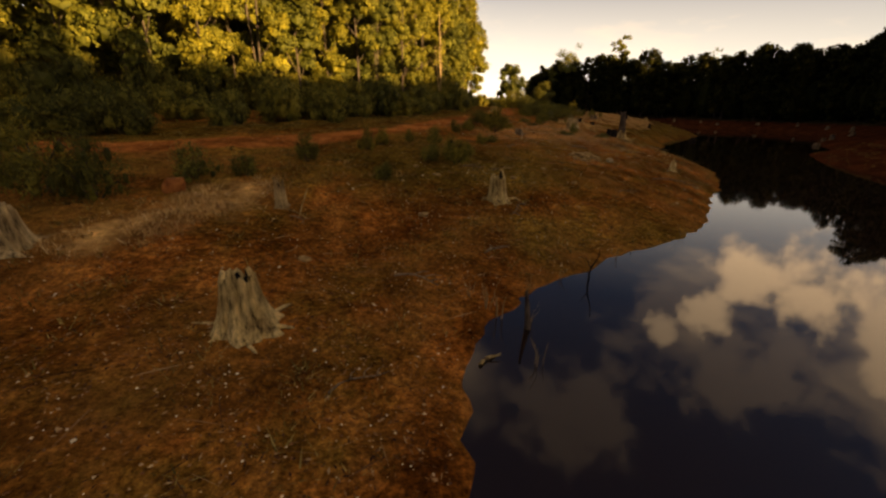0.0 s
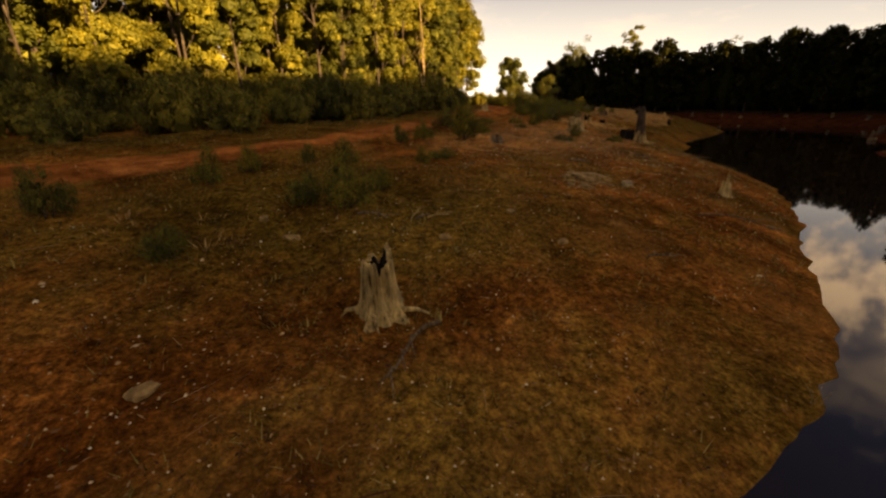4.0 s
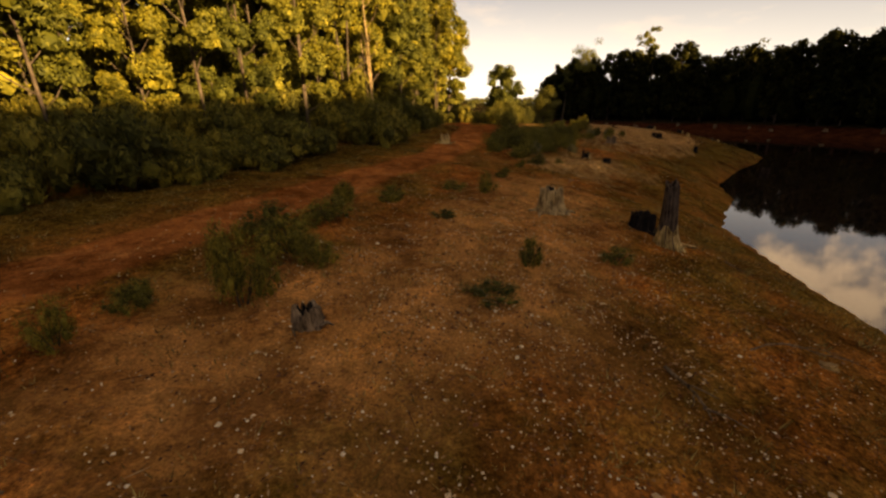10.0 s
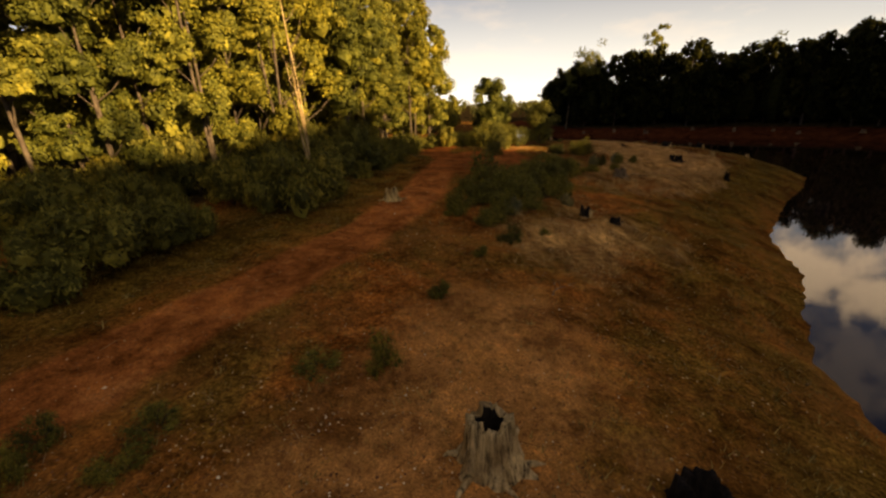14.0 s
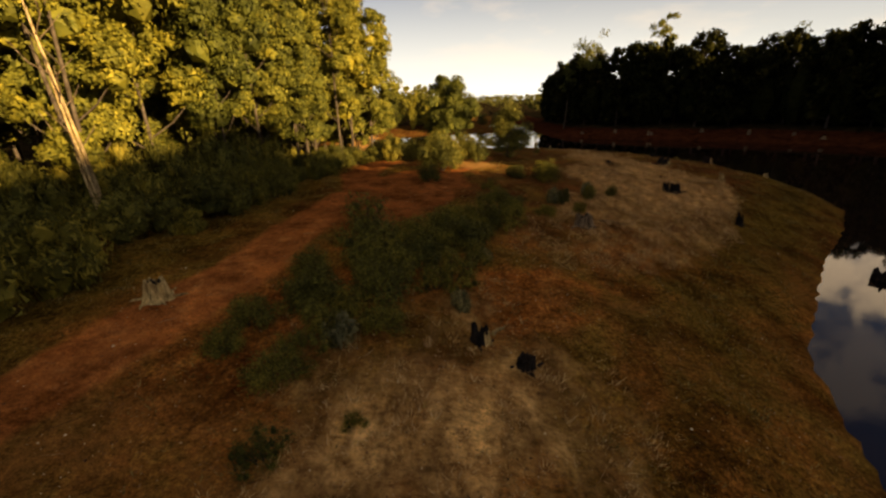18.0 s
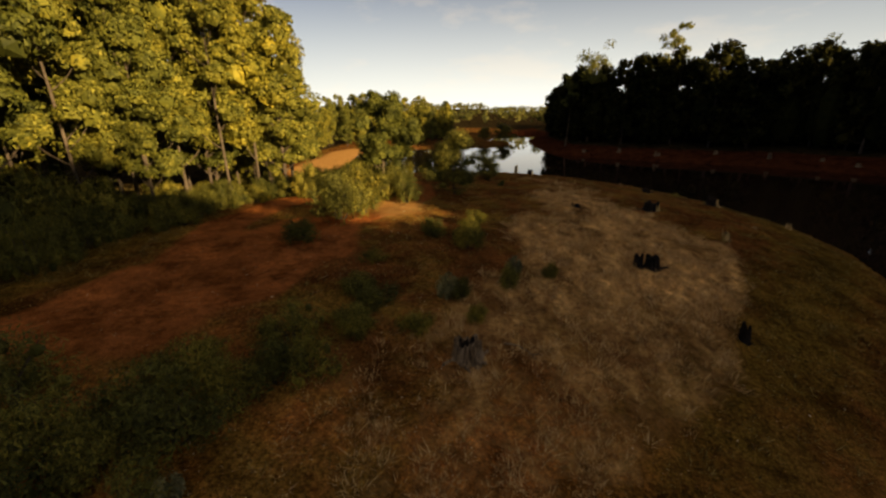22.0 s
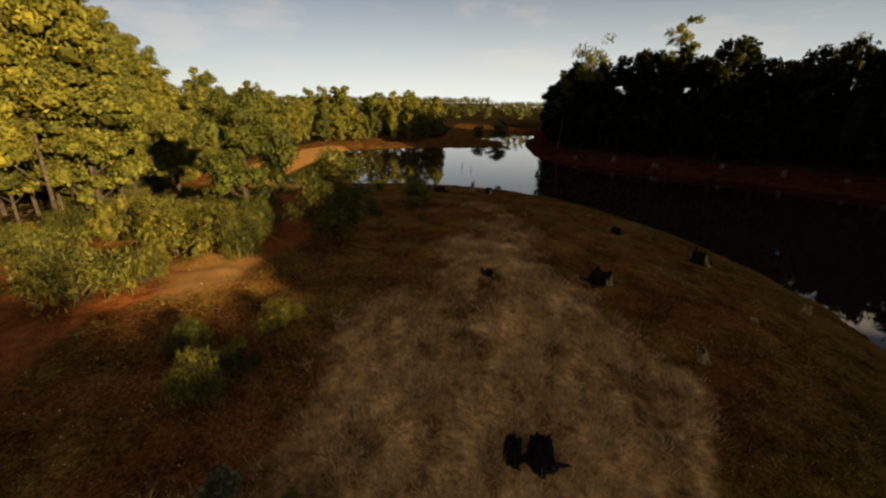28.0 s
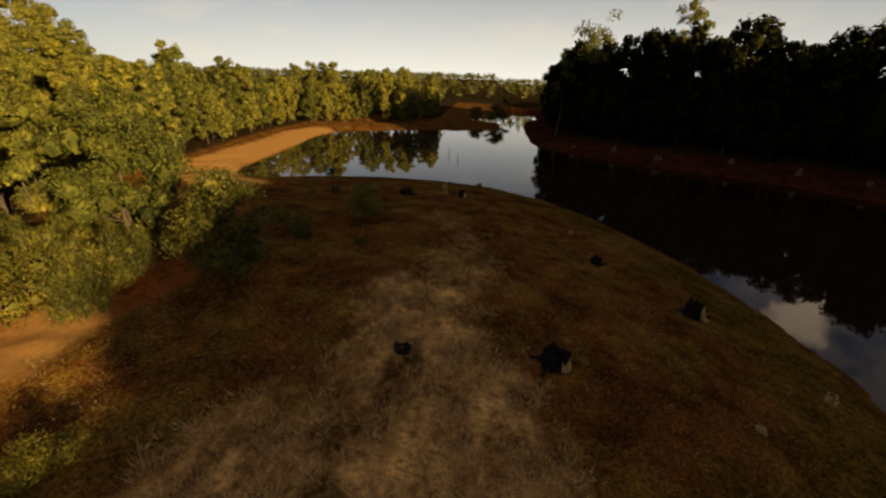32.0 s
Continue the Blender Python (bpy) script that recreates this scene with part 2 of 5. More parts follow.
def height(x, y):
    """The ground's height before small bumps; the water lies at 0."""
    x, y = np.asarray(x, float), np.asarray(y, float)
    s, k = lake_distance(x, y)
    land = np.maximum(s, 0)
    top = np.interp(y, [-10, -3, 4, 15, 30, 45, 60, 80, 95, 110], [1.2, 1.6, 2.1, 2.6, 3.2, 4.1, 4.0, 3.4, 2.6, 2.4])
    rise = np.interp(y, [-8, -4, 2, 8, 20, 60, 80, 100], [0.10, 0.16, 0.30, 0.42, 0.45, 0.45, 0.36, 0.22])
    near = top * (1 - np.exp(-land * rise / top))
    end = 2.2 * (1 - np.exp(-land * 0.16 / 2.2)) + np.maximum(land - 14, 0) * 0.04
    far = 0.10 * np.minimum(land, 12) + 2.0 * (1 - np.exp(-land / 6)) + np.maximum(land - 12, 0) * 0.03
    near, end, far = near + np.clip(land - 40, 0, 300) * 0.03, np.minimum(end, 14), np.minimum(far, 7)
    turn = np.clip((x - 46) / 18, 0, 1) * np.clip((y - 150) / 10, 0, 1)
    end = end * (1 - turn) + far * turn
    z = np.where(k >= NN + NE - 1, far, np.where(k >= NN - 1, end, near))
    # an unseen ridge to the south-east, added to keep the low sun off the shore
    p, w = 0.788 * x - 0.616 * y, 0.616 * x + 0.788 * y
    ridge = np.exp(-(((p - 98) / 20) ** 2)) * np.clip((235 - w) / 30, 0, 1) * shade_ridge_top(w)
    z = np.where(k >= NN + NE - 1, np.maximum(z, ridge), z)
    z = z + np.clip(y - 420, 0, 500) * 0.03
    return np.where(s < 0, np.maximum(s * 0.2, -1.5), z)



def bumps(x, y):
    return 0.09 * np.sin(x * 0.9 + 1.3 * np.sin(y * 0.45)) * np.sin(y * 0.8 + 0.7) + 0.05 * np.sin(x * 2.3 + 2.0 * np.sin(y * 1.3)) * np.sin(y * 2.1 + x * 0.7)


def ground_z(x, y):
    s, _ = lake_distance(x, y)
    return height(x, y) + bumps(np.asarray(x, float), np.asarray(y, float)) * np.clip(np.asarray(s) / 4, 0.05, 1) + 0.035 * np.sin(np.asarray(x) * 3.1 + 1.7 * np.sin(np.asarray(y) * 2.3)) * np.sin(np.asarray(y) * 3.7 + np.asarray(x)) * (np.asarray(s) > -3)


def part(name, mesh, mat, parent=None, label=""):
    ob = new(name, mesh)
    mesh.materials.append(mat) if not mesh.materials else None
    if parent is not None:
        ob.parent = parent
    if label:
        tagged(ob, label)
    return ob


def mesh_of(name, verts, faces, smooth=True):
    me = bpy.data.meshes.new(name)
    me.from_pydata([tuple(v) for v in verts], [], [tuple(f) for f in faces])
    if smooth:
        me.polygons.foreach_set("use_smooth", [True] * len(me.polygons))
    me.update()
    return me


# Which ground lies where: the dirt track, straw-dry grass, green moss.
TRACK = [(-30, -4), (-9.5, 5.2), (-5.5, 8.6), (-3, 12), (-1.2, 16), (1.2, 21), (4, 27.5), (6.2, 33), (7.7, 38), (8.4, 44), (9.8, 50), (12.5, 55),
         (16.5, 60), (18, 66), (17, 72), (14, 77), (10.5, 83), (5, 92), (-4, 101), (-10, 118), (-13, 150)]
SIDE_TRACK = [(9.8, 50), (8, 56), (8.6, 62), (9.2, 64)]


def line_distance(x, y, line):
    best = np.full(np.shape(x), 1e9)
    for (ax, ay), (bx, by) in zip(line, line[1:]):
        dx, dy = bx - ax, by - ay
        u = np.clip(((x - ax) * dx + (y - ay) * dy) / (dx * dx + dy * dy), 0, 1)
        best = np.minimum(best, np.hypot(x - ax - u * dx, y - ay - u * dy))
    return best


def soft(d, lo, hi):
    return np.clip((hi - d) / (hi - lo), 0, 1)


def on_track(x, y):
    a_ = soft(line_distance(x, y, TRACK), 0.9, 1.6)
    b_ = soft(line_distance(x, y, SIDE_TRACK), 0.9, 1.8)
    u_, v_ = x - 12.2 - (y - 51) * 0.22, y - 51
    wide = soft(np.hypot(u_ / 3.9, v_ / 8.5) + 0.08 * np.sin(y * 1.1 + x), 0.8, 1.08)
    beach = soft(np.hypot((x + 6) / 6, (y - 102) / 14), 0.75, 1.1)
    return np.maximum.reduce([a_, b_, wide, beach * 0.8])


def dry_grass(x, y):
    wob = 0.2 * np.sin(x * 0.9 + y * 0.4) + 0.15 * np.sin(y * 0.8 - x * 0.5) + 0.12 * np.sin(x * 2.1 - y * 1.3)
    # the long straw meadow along the middle of the point, sharply bounded towards the water
    left = np.interp(y, [38, 42, 47, 51, 55, 61, 66, 70, 76], [17.5, 18.6, 21.0, 23.2, 24.6, 26.6, 27.8, 29.0, 30.4])
    right = np.interp(y, [38, 42, 46, 51, 56.5, 60, 63, 67, 71, 76], [19.5, 25.5, 30.4, 33.6, 36.2, 34.6, 32.8, 32.0, 32.2, 31.6])
    main = np.clip((x - left) / 3.2 + 0.45 + 1.2 * wob, 0, 1) * np.clip((right - x) / np.interp(y, [50, 58, 62], [0.9, 1.2, 2.6]) + 0.5 + wob, 0, 1)
    main = main * np.interp(y, [37, 42, 48, 53, 66, 71, 78], [0.0, 0.34, 0.46, 0.95, 0.95, 0.45, 0.0])
    trail = soft(line_distance(x, y, [(29, 68), (31.2, 74), (27.5, 84)]) + 1.6 * wob, 0.3, 1.8) * 0.36
    patch = soft(np.hypot((x - 14.8) / 4.4, (y - 32.5) / 5.0) + wob, 0.2, 1.2) * 0.64
    first = soft(line_distance(x, y, [(-8.6, -3.6), (-7.5, -2.4), (-7.3, -0.4)]) + wob, 0.3, 1.4) * 0.62
    knoll = soft(np.hypot((x - 1.5) / 7, (y - 6) / 7) + wob, 0.3, 1.2) * 0.14
    return np.maximum.reduce([main, trail, patch, first, knoll])


def green_moss(x, y):
    s_, k_ = lake_distance(x, y)
    shore = soft(np.abs(s_ - 3.0), 0.5, 4.5) * np.interp(y, [5, 30, 60, 90], [0.2, 0.45, 0.7, 0.6])
    knoll = soft(np.hypot((x + 2) / 8, (y - 4) / 6.5), 0.3, 1.0) * 0.68
    wood = soft(line_distance(x, y, [(-22, 1), (-8, 13), (-2, 25), (3, 37), (4.5, 50), (3, 66)]), 1.0, 4.5) * 0.7
    return np.maximum.reduce([shore, knoll, wood]) * (k_ < NN)


def sand_and_sun_patch(x, y):
    """Pale sand on the beach below the far gums, and a sunlit patch painted on the track."""
    s_, k_ = lake_distance(x, y)
    beach = soft(line_distance(x, y, [(6, 90), (-3, 98), (-8, 108), (-10, 128), (-13, 150), (-12, 160)]), 2.0, 5.0)
    return np.maximum(beach, soft(np.hypot((x - 17) / 3.0, (y - 61) / 3.5), 0.5, 1.0) * 0.55) * (k_ < NN + NE - 1)


def orange_clay(x, y):
    """Barer, paler orange soil on the rise between the track and the shore."""
    return np.maximum(soft(line_distance(x, y, [(3, 12.5), (6, 14.5), (8, 18), (10, 24)]), 1.5, 5.5) * 0.75, soft(line_distance(x, y, [(-6, 2), (-2, 6), (2, 9)]), 0.5, 3.0) * 0.2)


def shaded_bank(x, y):
    """Red earth between the water and the hill forest, darkened to carry its shade."""
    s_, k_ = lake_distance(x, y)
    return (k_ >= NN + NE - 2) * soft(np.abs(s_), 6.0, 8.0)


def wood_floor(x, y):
    """Dark brown ground under the woods and on the far hills."""
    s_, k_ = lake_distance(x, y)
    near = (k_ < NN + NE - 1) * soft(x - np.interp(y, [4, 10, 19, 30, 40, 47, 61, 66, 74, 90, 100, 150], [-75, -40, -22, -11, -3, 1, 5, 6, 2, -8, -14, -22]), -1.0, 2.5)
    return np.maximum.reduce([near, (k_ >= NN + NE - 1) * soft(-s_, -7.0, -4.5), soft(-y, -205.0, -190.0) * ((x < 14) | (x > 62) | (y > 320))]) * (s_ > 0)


# Ground: one sheet to the horizon.
def axis_steps(lo, a0, b0, hi, fine, grow=1.13):
    mid = list(np.arange(a0, b0, fine))
    right, st, v = [], fine, b0
    while v < hi:
        right.append(v); st *= grow; v += st
    left, st, v = [], fine, a0
    while v > lo:
        st *= grow; v -= st; left.append(v)
    return np.array(left[::-1] + mid + right + [hi])


def build_ground():
    xs, ys = axis_steps(-1500, -16, 52, 1500, 0.42), axis_steps(-600, -13, 108, 2500, 0.42)
    xs = np.concatenate([xs[xs < 52], axis_steps(51, 52, 90, 1500, 0.8)[1:]])
    X, Y = np.meshgrid(xs, ys)
    Z = ground_z(X, Y)
    nx, ny = len(xs), len(ys)
    i = np.arange((ny - 1) * (nx - 1))
    a_ = (i // (nx - 1)) * nx + i % (nx - 1)
    faces = np.stack([a_, a_ + 1, a_ + nx + 1, a_ + nx], 1)
    me = mesh_of("ground", np.stack([X.ravel(), Y.ravel(), Z.ravel()], 1).tolist(), faces.tolist())
    for key, values in (("track", on_track(X, Y)), ("straw", dry_grass(X, Y)), ("moss", green_moss(X, Y)), ("wood", wood_floor(X, Y)), ("sand", sand_and_sun_patch(X, Y)), ("clay", orange_clay(X, Y)), ("loam", np.clip((Y - 40) / 8, 0, 1) + 0 * X), ("bank", shaded_bank(X, Y))):
        me.attributes.new(key, "FLOAT", "POINT").data.foreach_set("value", values.ravel().astype(np.float32))
    return me


def ground_material():
    m, n, l, b = material("red_soil", 0.95, 0.0)
    co = n.new("ShaderNodeTexCoord").outputs["Object"]

    def zone(key, lo, hi, scale):
        at = n.new("ShaderNodeAttribute")
        at.attribute_name = key
        nz = noise_node(n, l, scale, 6, 0.65, co)
        ad = n.new("ShaderNodeMath")
        ad.operation = "MULTIPLY_ADD"
        l.new(nz.outputs[0], ad.inputs[0])
        ad.inputs[1].default_value = 0.9
        l.new(at.outputs["Fac"], ad.inputs[2])
        mr = n.new("ShaderNodeMapRange")
        mr.inputs["From Min"].default_value, mr.inputs["From Max"].default_value = lo, hi
        l.new(ad.outputs[0], mr.inputs["Value"])
        return mr.outputs[0]

    big = noise_node(n, l, 0.22, 5, 0.6, co)
    mid = noise_node(n, l, 1.4, 8, 0.7, co)
    fine = noise_node(n, l, 9.0, 8, 0.75, co)
    soil = ramp_node(n, l, mid.outputs[0], [(0.30, (0.10, 0.032, 0.008)), (0.50, (0.29, 0.10, 0.023)), (0.72, (0.52, 0.215, 0.055))])
    grit = ramp_node(n, l, fine.outputs[0], [(0.36, (0.38, 0.34, 0.31)), (0.50, (0.95, 0.95, 0.95)), (0.66, (2.1, 2.0, 1.8))])
    soil = mix_node(n, l, 1.0, soil.outputs[0], grit.outputs[0], "MULTIPLY")
    litter = ramp_node(n, l, big.outputs[0], [(0.40, (0, 0, 0)), (0.62, (1, 1, 1))])
    soil = mix_node(n, l, litter.outputs[0], soil, mix_node(n, l, fine.outputs[0], (0.050, 0.020, 0.005), (0.40, 0.19, 0.05)))
    rough_f = ramp_node(n, l, fine.outputs[0], [(0.38, (0, 0, 0)), (0.64, (1, 1, 1))]).outputs[0]
    moss = mix_node(n, l, rough_f, (0.032, 0.019, 0.004), (0.17, 0.105, 0.020))
    loam = mix_node(n, l, rough_f, (0.058, 0.021, 0.007), (0.24, 0.096, 0.027))
    soil = mix_node(n, l, zone("loam", 0.7, 1.2, 0.6), soil, loam)
    col = mix_node(n, l, zone("moss", 0.55, 1.15, 0.9), soil, moss)
    sward = ramp_node(n, l, noise_node(n, l, 0.33, 7, 0.7, co).outputs[0], [(0.46, (0, 0, 0)), (0.62, (0.8, 0.8, 0.8))])
    col = mix_node(n, l, sward.outputs[0], col, mix_node(n, l, rough_f, (0.058, 0.033, 0.006), (0.33, 0.205, 0.042)))
    stretch = n.new("ShaderNodeMapping")
    stretch.inputs["Rotation"].default_value, stretch.inputs["Scale"].default_value = (0, 0, 0.7), (1.0, 1.9, 1.0)
    l.new(co, stretch.inputs["Vector"])
    streak = ramp_node(n, l, noise_node(n, l, 3.2, 9, 0.78, stretch.outputs[0]).outputs[0], [(0.32, (0, 0, 0)), (0.56, (1, 1, 1))]).outputs[0]
    lane = n.new("ShaderNodeMapping")
    lane.inputs["Rotation"].default_value, lane.inputs["Scale"].default_value = (0, 0, 0.35), (1.0, 0.5, 1.0)
    l.new(co, lane.inputs["Vector"])
    lanes = ramp_node(n, l, noise_node(n, l, 1.15, 8, 0.72, lane.outputs[0]).outputs[0], [(0.38, (0.14, 0.10, 0.07)), (0.52, (0.62, 0.56, 0.50)), (0.66, (1.15, 1.12, 1.06))])
    straw = mix_node(n, l, streak, (0.19, 0.085, 0.022), (0.88, 0.56, 0.22))
    swathe = ramp_node(n, l, noise_node(n, l, 0.42, 4, 0.6, co).outputs[0], [(0.36, (0.50, 0.46, 0.42)), (0.50, (1.0, 0.98, 0.95)), (0.64, (1.3, 1.27, 1.2))])
    straw = mix_node(n, l, 1.0, straw, swathe.outputs[0], "MULTIPLY")
    straw = mix_node(n, l, 0.9, straw, lanes.outputs[0], "MULTIPLY")
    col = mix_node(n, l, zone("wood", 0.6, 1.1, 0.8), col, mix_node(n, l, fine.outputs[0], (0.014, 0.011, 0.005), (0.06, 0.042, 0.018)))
    dirt = ramp_node(n, l, mid.outputs[0], [(0.3, (0.25, 0.080, 0.022)), (0.55, (0.43, 0.150, 0.042)), (0.75, (0.60, 0.245, 0.08))])
    far_dirt = mix_node(n, l, mid.outputs[0], (0.12, 0.036, 0.010), (0.46, 0.158, 0.046))
    dirt = mix_node(n, l, zone("loam", 0.6, 1.3, 0.3), dirt.outputs[0], far_dirt)
    col = mix_node(n, l, zone("track", 0.75, 1.15, 0.8), col, dirt)
    # red earth of the far bank, with the shade painted into its colour
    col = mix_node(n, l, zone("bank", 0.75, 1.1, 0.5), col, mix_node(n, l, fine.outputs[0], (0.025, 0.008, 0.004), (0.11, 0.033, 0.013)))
    clay = mix_node(n, l, mid.outputs[0], (0.26, 0.090, 0.022), (0.80, 0.40, 0.13))
    col = mix_node(n, l, zone("clay", 0.86, 1.3, 0.9), col, clay)
    tufts = noise_node(n, l, 4.2, 6, 0.72, co)
    clods = ramp_node(n, l, tufts.outputs[0], [(0.34, (0.45, 0.43, 0.40)), (0.50, (1, 1, 1)), (0.70, (1.35, 1.32, 1.28))])
    where = ramp_node(n, l, noise_node(n, l, 0.55, 5, 0.65, co).outputs[0], [(0.42, (0.12, 0.12, 0.12)), (0.60, (0.95, 0.95, 0.95))])
    col = mix_node(n, l, where.outputs[0], col, mix_node(n, l, 1.0, col, clods.outputs[0], "MULTIPLY"))
    broad = ramp_node(n, l, noise_node(n, l, 0.5, 7, 0.74, co).outputs[0], [(0.38, (0.46, 0.43, 0.40)), (0.52, (1, 1, 1)), (0.66, (1.45, 1.36, 1.25))])
    col = mix_node(n, l, 1.0, col, broad.outputs[0], "MULTIPLY")
    speck = ramp_node(n, l, noise_node(n, l, 22.0, 5, 0.8, co).outputs[0], [(0.36, (0.40, 0.38, 0.36)), (0.50, (1, 1, 1)), (0.66, (1.75, 1.7, 1.55))])
    col = mix_node(n, l, 0.8, col, speck.outputs[0], "MULTIPLY")
    col = mix_node(n, l, zone("straw", 0.64, 1.14, 1.7), col, straw)
    # colour of the beach, and of the sun patch painted on the track
    sand = mix_node(n, l, mix_node(n, l, 0.5, fine.outputs[0], mid.outputs[0]), (0.16, 0.068, 0.018), (0.72, 0.39, 0.12))
    col = mix_node(n, l, zone("sand", 0.65, 1.1, 0.5), col, sand)
    l.new(col, b.inputs["Base Color"])
    add = n.new("ShaderNodeMath")
    add.operation = "MULTIPLY_ADD"
    l.new(fine.outputs[0], add.inputs[0])
    add.inputs[1].default_value = 0.45
    l.new(mid.outputs[0], add.inputs[2])
    bump_node(n, l, b, add.outputs[0], 0.6, 0.10)
    return m


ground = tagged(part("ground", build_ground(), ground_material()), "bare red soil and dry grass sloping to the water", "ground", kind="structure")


def build_water():
    m, n, l, b = material("dark_water", 0.03, 0.5)
    b.inputs["Base Color"].default_value = (0.018, 0.010, 0.006, 1)
    b.inputs["IOR"].default_value = 1.45
    lo, hi = LAKE.min(0) - 5, LAKE.max(0) + 5
    me = mesh_of("water", [(lo[0], lo[1], 0), (hi[0], lo[1], 0), (hi[0], hi[1], 0), (lo[0], hi[1], 0)], [(0, 1, 2, 3)], False)
    return part("water", me, m)


tagged(build_water(), "still dark reservoir water mirroring the sky", "water", kind="structure")


# Plants
def tube(points, radii, sides=7):
    """Vertices and faces of a tapered tube through the points."""
    verts, faces = [], []
    pts = [Vector(p) for p in points]
    for i, p in enumerate(pts):
        d = (pts[min(i + 1, len(pts) - 1)] - pts[max(i - 1, 0)]).normalized()
        u = (Vector((1, 0, 0)) - d * d.x) if abs(d.x) < 0.8 else (Vector((0, 1, 0)) - d * d.y)
        u.normalize()
        v = d.cross(u)
        for k in range(sides):
            an = 2 * math.pi * k / sides
            verts.append(p + (u * math.cos(an) + v * math.sin(an)) * radii[i])
    for i in range(len(pts) - 1):
        for k in range(sides):
            a_, b_ = i * sides + k, i * sides + (k + 1) % sides
            faces.append((a_, b_, b_ + sides, a_ + sides))
    verts.append(pts[-1])
    faces += [((len(pts) - 1) * sides + k, (len(pts) - 1) * sides + (k + 1) % sides, len(verts) - 1) for k in range(sides)]
    return verts, faces


def joined(name, pieces, smooth=True):
    verts, faces = [], []
    for v, f in pieces:
        o = len(verts)
        verts += v
        faces += [tuple(i + o for i in q) for q in f]
    return mesh_of(name, verts, faces, smooth)


def icosahedron():
    t_ = (1 + math.sqrt(5)) / 2
    v = [(-1, t_, 0), (1, t_, 0), (-1, -t_, 0), (1, -t_, 0), (0, -1, t_), (0, 1, t_), (0, -1, -t_), (0, 1, -t_), (t_, 0, -1), (t_, 0, 1), (-t_, 0, -1), (-t_, 0, 1)]
    vv = np.array(v, float) / math.hypot(1, t_)
    f = [(i, j, k) for i in range(12) for j in range(i + 1, 12) for k in range(j + 1, 12)
         if all(np.linalg.norm(vv[a_] - vv[b_]) < 1.2 for a_, b_ in ((i, j), (j, k), (i, k)))]
    return vv, np.array([q if np.dot(np.cross(vv[q[1]] - vv[q[0]], vv[q[2]] - vv[q[0]]), vv[q[0]]) > 0 else (q[0], q[2], q[1]) for q in f])


ICO_V, ICO_F = icosahedron()


def leaves_mesh(name, rng, clumps, per, size, droop=0.4, slim=0.5, core=0.0, shell=0.5, scruff=0.3, lift=0.1):
    """Leaf sprays on the shells of clumps (centre, radii): long pointed leaves, each turned its own way."""
    c = np.repeat(np.array([k[0] for k in clumps], float), per, 0)
    r = np.repeat(np.array([k[1] for k in clumps], float), per, 0)
    nn = len(c)
    d = rng.normal(size=(nn, 3))
    d /= np.linalg.norm(d, axis=1)[:, None]
    d[:, 2] = np.where(d[:, 2] < -0.45, -d[:, 2], d[:, 2])
    p = c + d * r * rng.uniform(max(shell, core * 0.92) ** 2, 1.2, (nn, 1)) ** 0.5
    # leaves lie roughly along the clump's surface, so that each clump is lit as one mass
    face = d + np.array([0, 0, lift]) + rng.normal(size=(nn, 3)) * scruff
    a_ = np.cross(face, rng.normal(size=(nn, 3))) + np.array([0, 0, -droop])
    a_ /= np.linalg.norm(a_, axis=1)[:, None] + 1e-6
    q = np.cross(face, a_)
    q /= np.linalg.norm(q, axis=1)[:, None] + 1e-6
    s = size * rng.uniform(0.6, 1.4, (nn, 1))
    v = np.stack([p - a_ * s + q * s * slim, p + a_ * s, p - a_ * s - q * s * slim], 1).reshape(-1, 3)
    f = np.arange(nn * 3).reshape(-1, 3).tolist()
    v = v.tolist()
    if core:
        # the shaded inner twigs and leaves of each clump, too dense to tell apart
        for centre, radii in clumps:
            o = len(v)
            v += (np.asarray(centre) + ICO_V * rng.uniform(0.75, 1.1, (12, 1)) * np.asarray(radii) * core).tolist()
            f += (ICO_F + o).tolist()
    return mesh_of(name, v, f, False)


